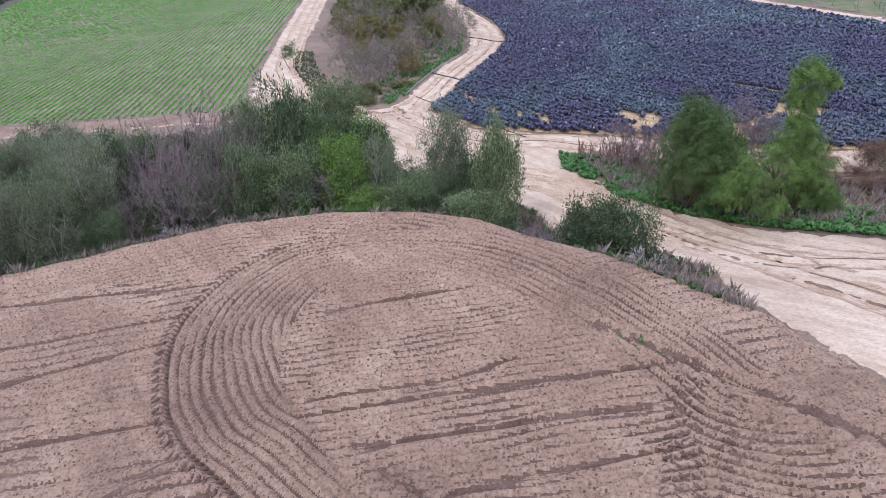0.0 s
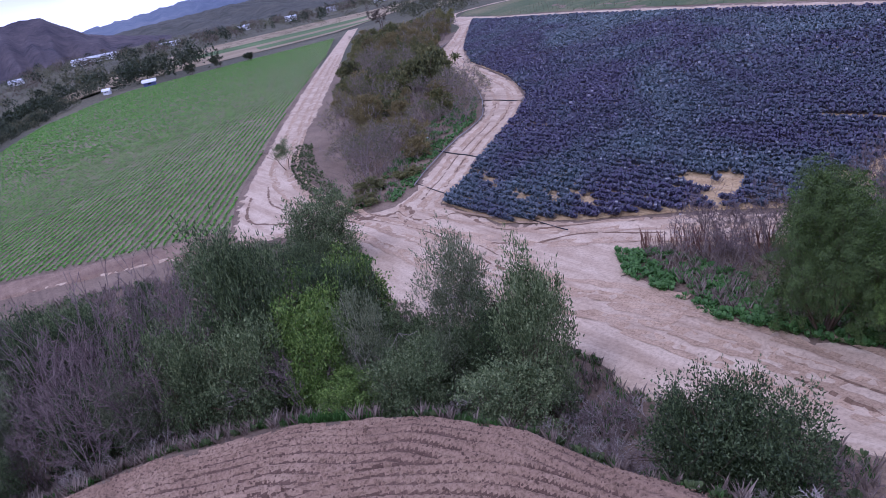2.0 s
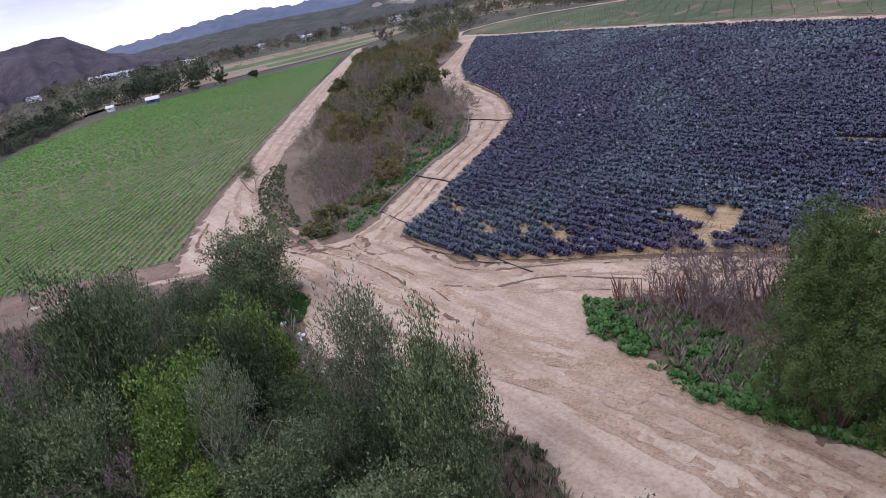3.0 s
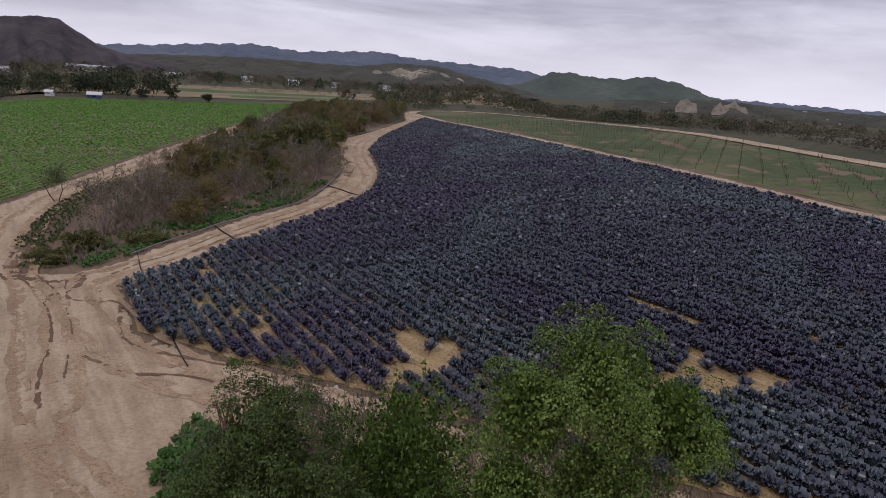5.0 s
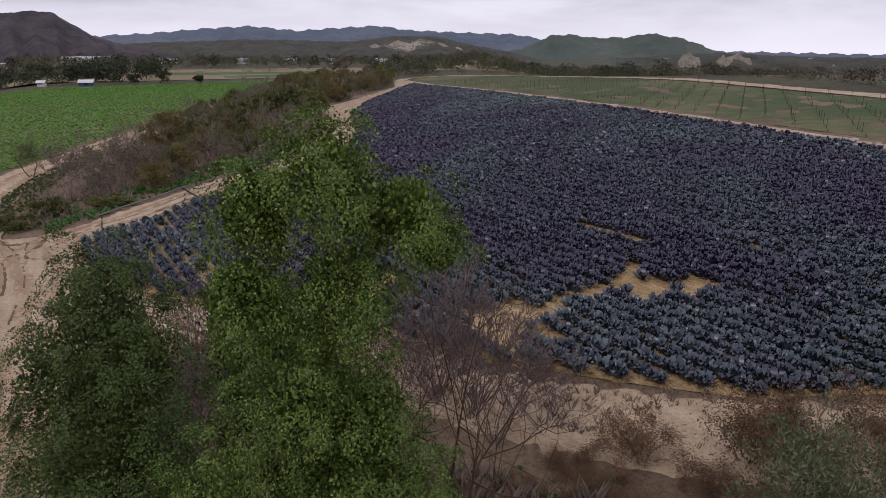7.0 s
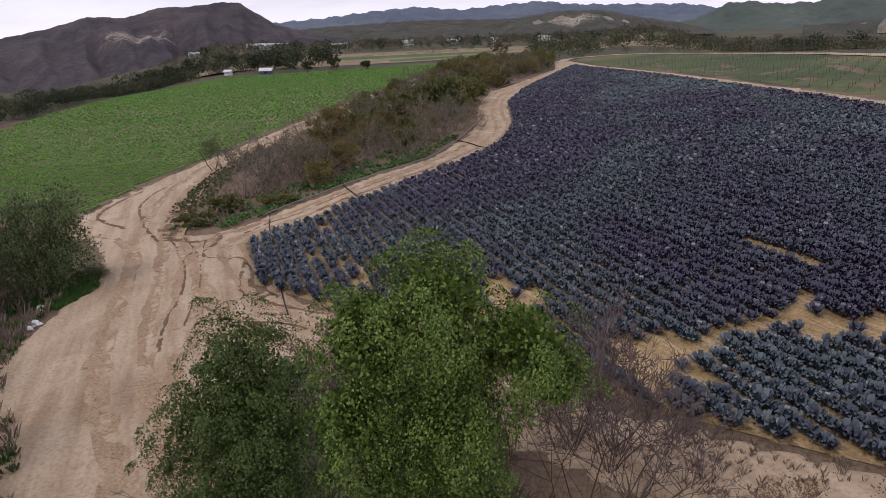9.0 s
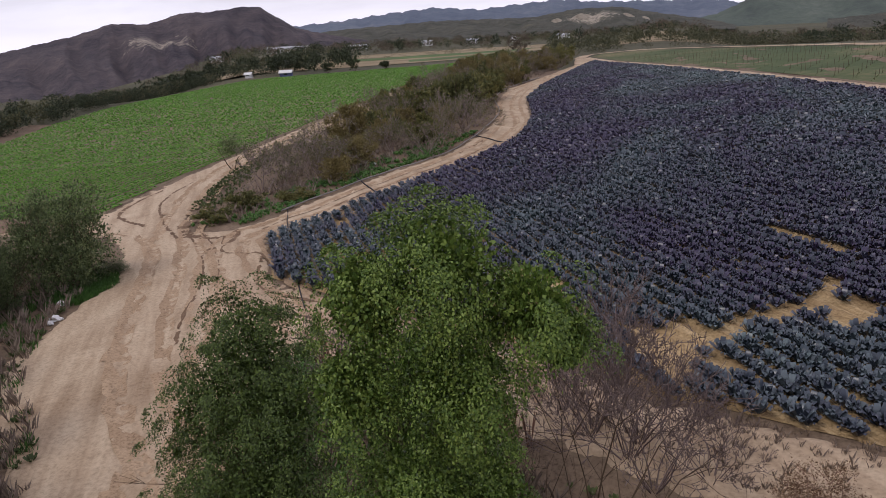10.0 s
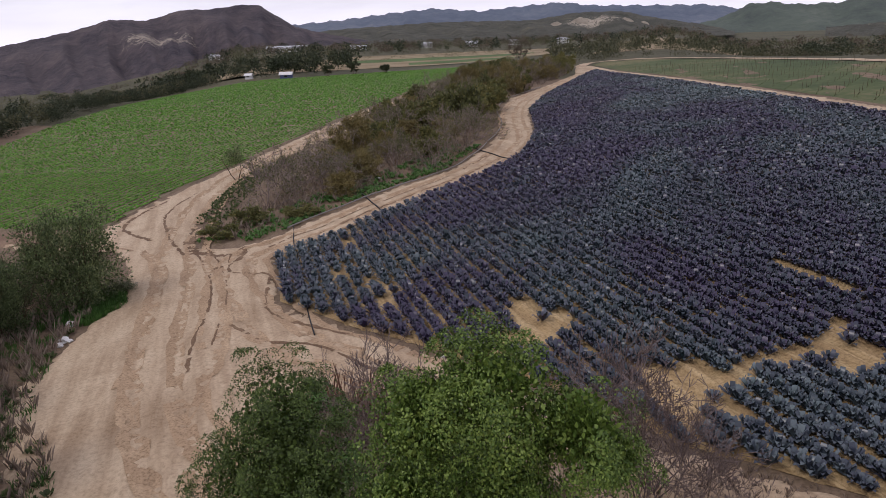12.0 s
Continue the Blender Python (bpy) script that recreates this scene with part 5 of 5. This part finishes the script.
M_FARTREE = foliage("far_dark_tree", srgb("252d1c"), srgb("37402a"), srgb("4d5338"), 0.6, 0.1, 0.05)
M_FAROLIVE = foliage("far_olive_tree", srgb("3f4230"), srgb("53553c"), srgb("6b6848"), 0.6, 0.1, 0.04)
M_FARBROWN = foliage("far_bare_tree", srgb("453e35"), srgb("584e42"), srgb("6c6252"), 0.7, 0.05, 0.04)
edge_l = [(-72, 92), (-82, 112), (-90, 130), (-104, 160), (-118, 190), (-141, 243), (-150, 290)]
grove("hedgerow", q, along(q, edge_l, 3.0, 4.0, 5.0, 1.2) + along(q, [(x - 9, y) for x, y in edge_l], 4.5, 5.0, 6.0, 2.0), M_FARTREE, "dark green hedgerow along the far edge of the lettuce", 420)
grove("hedgerow_scrub", q, along(q, [(x - 4, y + 3) for x, y in edge_l], 4.5, 4.6, 5.5, 2.5), M_FAROLIVE, "olive scrub in the far hedgerow", 300)
grove("farm_wood", q, [(25 + math.sin(a) * r, 40 + math.cos(a) * r, q.uniform(5, 10), q.uniform(6, 11)) for a, r in zip(np.radians(q.uniform(-42, -24, 90)), q.uniform(305, 420, 90))], M_FARTREE, "dark trees round the farm buildings", 200)
grove("farm_scrub", q, [(25 + math.sin(a) * r, 40 + math.cos(a) * r, q.uniform(4, 9), q.uniform(6, 11)) for a, r in zip(np.radians(q.uniform(-50, -25, 90)), q.uniform(320, 520, 90))], M_FAROLIVE, "olive brown scrub below the brown hill", 150)
grove("valley_wood", q, [(25 + math.sin(a) * r, 40 + math.cos(a) * r, q.uniform(5, 10), q.uniform(10, 20)) for a, r in zip(np.radians(q.uniform(-60, 40, 900)), q.uniform(640, 980, 900))], M_FAROLIVE, "wide belt of olive woodland across the valley", 60)
grove("bare_wood", q, [(25 + math.sin(a) * r, 40 + math.cos(a) * r, q.uniform(6, 12), q.uniform(8, 16)) for a, r in zip(np.radians(q.uniform(-60, 50, 700)), q.uniform(600, 1000, 700))], M_FARBROWN, "leafless brown woodland below the hills", 60)
grove("dark_wood", q, [(25 + math.sin(a) * r, 40 + math.cos(a) * r, q.uniform(7, 12), q.uniform(8, 14)) for a, r in zip(np.radians(q.uniform(-45, 50, 260)), q.uniform(560, 980, 260))], M_FARTREE, "scattered dark trees in the valley", 70)
grove("brush", q, [(25 + math.sin(a) * r, 40 + math.cos(a) * r, q.uniform(3, 7), q.uniform(6, 11)) for a, r in zip(np.radians(q.uniform(-9, 12, 170)), q.uniform(268, 430, 170))] + along(q, [(-30, 262), (-14, 268), (0, 292), (24, 286), (44, 262), (60, 230), (72, 196)], 5, 3.0, 6, 2.5), M_FAROLIVE, "olive brush behind the far track", 130)
grove("dark_hedge", q, along(q, [(74, 200), (79, 178), (84, 158), (91, 134), (104, 100), (120, 60)], 2.4, 2.6, 3.6, 1.0) + along(q, [(60, 290), (100, 270), (140, 220), (160, 160)], 6, 4.0, 7.0, 3.0), M_FARBROWN, "brown hedge beyond the vines", 150)
grove("dark_clump", q, [(25 + math.sin(a) * r, 40 + math.cos(a) * r, q.uniform(3.5, 6.5), q.uniform(5, 8)) for a, r in zip(np.radians(q.uniform(8, 24, 40)), q.uniform(215, 330, 40))], M_FARTREE, "dark rounded trees beyond the vines", 200)
grove("valley_scrub", q, [(25 + math.sin(a) * r, 40 + math.cos(a) * r, q.uniform(2, 4.5), q.uniform(6, 13)) for a, r in zip(np.radians(q.uniform(6, 46, 520)), 225 + 400 * q.random(520) ** 1.3)] + [(25 + math.sin(a) * r, 40 + math.cos(a) * r, q.uniform(2, 4), q.uniform(6, 12)) for a, r in zip(np.radians(q.uniform(-60, -2, 300)), q.uniform(430, 640, 300))], M_FAROLIVE, "olive scrub spread over the valley floor", 60)
for x, y, h, w, label in ((-30, 315, 9.5, 11, "dark leafless spreading tree"), (-96, 308, 6.5, 6.5, "dark rounded field tree"), (-107, 307, 4.5, 5, "small dark rounded field tree"), (-84, 312, 3.4, 4, "low dark field bush")):
    t = bush("field_tree", R(int(h * 10)), [(0, 0, h * 0.58, w * 0.42, w * 0.42, h * 0.36), (w * 0.2, 0, h * 0.7, w * 0.25, w * 0.25, h * 0.24), (-w * 0.22, 0.1, h * 0.62, w * 0.24, w * 0.24, h * 0.24)], 1800, (0.16, 0.4), M_FARTREE if x != -30 else M_FARBROWN, M_BARK, 3, h * 0.25, 0.16, 0.3, 3, 3, 0.4, 0.4)
    t.matrix_world = pose(x, y, hz(x, y) - 0.1)
    tagged(t, label + " beyond the lettuce field", "tree")


def building(name, x, y, turn, wide, deep, tall, wall, roof, label, pitched=True):
    """A far farm building: walls with door and window openings set in, and a roof with eaves."""
    root = new(name)
    root.matrix_world = pose(x, y, hz(x, y) - 0.2, 0, 0, turn)
    h = tall * (0.65 if pitched else 1.0)
    a, b = wide / 2, deep / 2
    v = [(-a, -b, 0), (a, -b, 0), (a, b, 0), (-a, b, 0), (-a, -b, h), (a, -b, h), (a, b, h), (-a, b, h)]
    f = [(0, 1, 5, 4), (1, 2, 6, 5), (2, 3, 7, 6), (3, 0, 4, 7)]
    part("wall", mesh_of("wall", v, f, wall), root)
    e = 0.4
    r = [(-a - e, -b - e, h), (a + e, -b - e, h), (a + e, 0, tall), (-a - e, 0, tall), (a + e, b + e, h), (-a - e, b + e, h), (-a - e, -b - e, h - 0.15), (a + e, -b - e, h - 0.15), (a + e, b + e, h - 0.15), (-a - e, b + e, h - 0.15)]
    rf = [(0, 1, 2, 3), (3, 2, 4, 5), (6, 7, 1, 0), (9, 8, 4, 5)]
    part("roof", mesh_of("roof", r, rf, roof), root)
    n = max(1, int(wide / 4))
    for k in range(n):
        cx = -a + (k + 0.5) * wide / n
        w = [(cx - 0.6, -b - 0.03, 0.9), (cx + 0.6, -b - 0.03, 0.9), (cx + 0.6, -b - 0.03, min(2.1, h - 0.3)), (cx - 0.6, -b - 0.03, min(2.1, h - 0.3))]
        part("window", mesh_of("window", w, [(0, 1, 2, 3)], M_PANE), root)
    return tagged(root, label, "building")


M_WHITE = plain("white_paint", (0.78, 0.78, 0.76), 0.5)
M_TIN = plain("pale_tin_roof", (0.62, 0.64, 0.66), 0.4, 0.3)
M_BLUE = plain("blue_tarp", (0.1, 0.12, 0.24), 0.5)
M_PANE = plain("dark_pane", (0.03, 0.035, 0.04), 0.15)
building("farm_shed", -119, 295, 20, 4.5, 4, 2.8, M_BLUE, M_WHITE, "white roofed shed with blue sides among trees")
building("farm_house", -139, 300, 10, 2.6, 2.4, 2.3, M_WHITE, M_WHITE, "small white house among dark trees")
building("long_barn", -400, 800, 12, 48, 12, 7, M_WHITE, M_TIN, "long pale barn below the hill")
building("long_barn", -330, 830, 14, 30, 10, 5, M_TIN, M_TIN, "long tin roofed barn below the hill")
for x, y in ((-470, 760), (-250, 860), (-190, 840), (-150, 880), (-90, 850), (-520, 640)):
    building("farm_house", x, y, 15, 13, 9, 6, M_WHITE, M_TIN, "far white farm building in the valley")
building("farm_house", -212, 268, 10, 3.4, 3, 2.6, M_TIN, M_TIN, "small grey hut beyond the hedgerow")


# ---- pipes, hoses and litter ----
def hose(name, pts, radius, mat, label, category, lift=0.05):
    c = curve_through(pts, 0.5)
    z = height(c[:, 0], c[:, 1]) + lift + radius
    t = np.gradient(c, axis=0)
    side = np.stack([-t[:, 1], t[:, 0]], 1) / np.hypot(*t.T)[:, None]
    a = np.arange(6) * np.pi / 3
    v = np.concatenate([(c[:, None] + side[:, None] * (np.cos(a) * radius)[None, :, None]), (z[:, None] + np.sin(a) * radius)[..., None]], -1).reshape(-1, 3)
    i, j = np.meshgrid(np.arange(len(c) - 1) * 6, np.arange(6), indexing="ij")
    k = (j + 1) % 6
    f = np.stack([i + j, i + k, i + 6 + k, i + 6 + j], -1).reshape(-1, 4)
    return tagged(new(name, mesh_of(name, v, f, mat, flat=False)), label, category)


M_HOSE = plain("black_rubber", (0.02, 0.02, 0.022), 0.6)
M_PIPE = plain("weathered_grey_pipe", (0.24, 0.22, 0.2), 0.5)
hose("irrigation_hose", [(-4.2, 90.6), (-1.5, 86.2), (0.3, 82.9), (3.2, 78.4), (7.4, 71.4), (9.6, 68.0)], 0.035, M_HOSE, "black irrigation hose laid across the track", "hose")
hose("irrigation_hose", [(-2.0, 99.0), (0.6, 95.4), (3.2, 91.8), (6, 88)], 0.06, M_HOSE, "black irrigation hose laid across the track", "hose")
hose("irrigation_hose", [(2.2, 121.0), (4.6, 117.4), (7.4, 113.6), (11, 109)], 0.06, M_HOSE, "black irrigation hose laid across the track", "hose")
hose("irrigation_pipe", [(-2.2, 86.4), (-0.8, 92.0), (1.5, 98.6), (4.6, 105.8), (5.2, 113), (5.0, 120.5), (3.4, 136), (-1.6, 154.6), (-3.6, 172.6), (-1, 192)], 0.06, M_PIPE, "grey weathered irrigation pipe along the willow strip", "pipe", 0.1)
q = R(320)
for x, y, s in ((-4.2, 66.5, 0.28), (-4.0, 66.0, 0.2), (-3.9, 66.6, 0.14), (-5.6, 68.4, 0.26), (-3.0, 63.0, 0.15), (-4.6, 66.2, 0.16), (-1.7, 103.6, 0.22), (16.6, 66.3, 0.1)):
    bm = bmesh.new()
    bmesh.ops.create_icosphere(bm, subdivisions=2, radius=s)
    for vert in bm.verts:
        vert.co *= q.uniform(0.55, 1.15)
        vert.co.z *= 0.75
    me = bpy.data.meshes.new("litter_bag")
    bm.to_mesh(me)
    bm.free()
    me.materials.append(M_WHITE)
    ob = new("litter_bag", me)
    ob.location = (x, y, hz(x, y) + s * 0.35)
    tagged(ob, "crumpled white plastic bag thrown on the ground", "litter", "roadside litter")

# ---- dark strips painted in as furrow shade, and wheel ruts ----
M_RUT = soil("packed_rut", srgb("967d63"), srgb("ad9375"), srgb("c4ab8c"), 8.0, 0.4, 0.6, 0.05)


def ribbon(name, line, wide, mat, parent, rng, lie, broken=0.3, step=0.35, lift=0.02):
    """A ragged strip along a line on the ground, broken here and there."""
    c = curve_through(line, step)
    t = np.gradient(c, axis=0)
    nrm = np.stack([-t[:, 1], t[:, 0]], 1) / (np.hypot(*t.T)[:, None] + 1e-9)
    w = wide * 0.5 * rng.uniform(0.45, 1.3, (len(c), 1))
    mid_c = c + nrm * rng.normal(0, wide * 0.12, (len(c), 1))
    rows3 = [mid_c - nrm * w, mid_c, mid_c + nrm * w]
    v = np.concatenate([np.column_stack([p, lie(p[:, 0], p[:, 1]) + lift + z]) for p, z in zip(rows3, (0.0, 0.012, 0.0))])
    n = len(c)
    ok = np.sin(np.arange(n - 1) * 0.35 + rng.uniform(0, 6)) + rng.normal(0, 0.5, n - 1) > -1.2 + 2.0 * broken
    i = np.arange(n - 1)[ok]
    if len(i) == 0:
        return None
    f = np.vstack([np.stack([i, i + 1, i + n + 1, i + n], 1), np.stack([i + n, i + n + 1, i + 2 * n + 1, i + 2 * n], 1)])
    ob = new(name, mesh_of(name, v, f, mat, flat=False))
    ob.parent = parent
    return ob


def offset(line, d):
    c = curve_through(line, 0.8)
    t = np.gradient(c, axis=0)
    nrm = np.stack([t[:, 1], -t[:, 0]], 1) / np.hypot(*t.T)[:, None]
    return c + nrm * d


lie_t = lambda x, y: height(x, y) + 0.03 + furrows(x, y)
lie_r = lambda x, y: height(x, y) + 0.05 + ruts(x, y)
q = R(330)
# shade of the grooves and the trench, laid in as dark strips
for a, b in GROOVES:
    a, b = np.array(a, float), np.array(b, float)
    ribbon("furrow", [a, a + (b - a) * 0.5 + [0, 0.1], b], 0.15, M_SOIL_SHADE, tilled, q, lie_t, 0.05)
ribbon("trench", TRENCH, 0.5, M_SOIL_SHADE, tilled, q, lie_t, 0.0, 0.25)
# more dark shade strips, with no groove of their own cut beneath
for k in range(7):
    ribbon("furrow", [(-11.3 + k * 0.5, 19.5), (-9 + k * 0.5, 23.7 - 0.2 * k), (-6, 25.8 - 0.45 * k)], 0.15, M_SOIL_SHADE, tilled, q, lie_t, 0.3)
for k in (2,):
    ribbon("furrow", [(8.4 + k * 0.5, 20 + k * 0.3), (11.1 + k * 0.55, 23.6 + k * 0.35), (12.8 + k * 0.5, 26.3 - k * 0.2)], 0.14, M_SOIL_SHADE, tilled, q, lie_t, 0.0)
for line, wide in RUTS:
    for d in ((0.9, -0.9, 0.55, -1.3, 1.9) if wide else (0.0, 0.3)):
        ribbon("wheel_rut", offset(line, d), 0.5 if wide else 0.45, M_RUT, road, q, lie_r, 0.15 * q.random(), 0.5, 0.008)

M_MUD = soil("dried_mud", srgb("67523f"), srgb("7d654f"), srgb("927a61"), 9.0, 0.5, 0.8, 0.06)
for line, w, gaps in (
    ([(-8.1, 82.4), (-3.2, 77.5), (0.8, 72.2), (4.0, 66.0), (5.4, 63.9)], 0.2, 0.1),
    ([(-7.4, 83.0), (-2.6, 78.2), (1.5, 72.8), (4.8, 66.6)], 0.12, 0.35),
    ([(-21.4, 97.0), (-18.9, 88.0), (-12.8, 83.8)], 0.35, 0.15),
    ([(-20.2, 100.0), (-17.6, 92.0), (-12.0, 85.0), (-7.0, 80.2)], 0.25, 0.2),
    ([(-16.4, 101.0), (-13.4, 94.0), (-9.6, 86.5), (-5.2, 80.4)], 0.25, 0.3),
    ([(19.8, 38.1), (21.5, 32.9), (23.7, 25.2)], 0.25, 0.2),
    ([(20.8, 38.6), (22.7, 32.9), (24.9, 25.2)], 0.25, 0.3),
    ([(17.1, 47.6), (21.0, 41.6), (25.0, 39.6)], 0.2, 0.3),
    ([(15.9, 47.9), (19.6, 40.6), (23.5, 38.6)], 0.2, 0.3),
    ([(4.4, 68.8), (7.4, 67.4), (10.6, 66.8), (15.0, 64.4)], 0.2, 0.3),
    ([(2.4, 76.0), (5.0, 71.4), (8.0, 69.4), (12.4, 68.0)], 0.25, 0.2),
    ([(0.8, 84.0), (2.4, 90.0), (4.6, 97.0), (7.4, 104.6), (9.0, 113.0)], 0.3, 0.25),
    ([(-1.2, 82.0), (0.6, 88.0), (2.6, 95.0), (5.6, 103.6), (7.0, 113.0)], 0.25, 0.4),
    ([(-9.4, 85.2), (-8.6, 83.0), (-7.0, 81.4), (-5.0, 80.6)], 0.9, 0.3),
    ([(-8.0, 82.2), (-6.2, 80.6), (-3.4, 80.2)], 0.6, 0.3),
    ([(-3.2, 82.0), (-2.0, 79.6), (-2.4, 77.0)], 0.5, 0.3),
    ([(-3.6, 81.0), (-1.0, 77.0), (2.0, 76.5), (4.2, 74.0)], 0.18, 0.2),
):
    ribbon("wheel_rut", line, w, M_MUD, road, q, lie_r, gaps * 0.4, 0.3, 0.01)
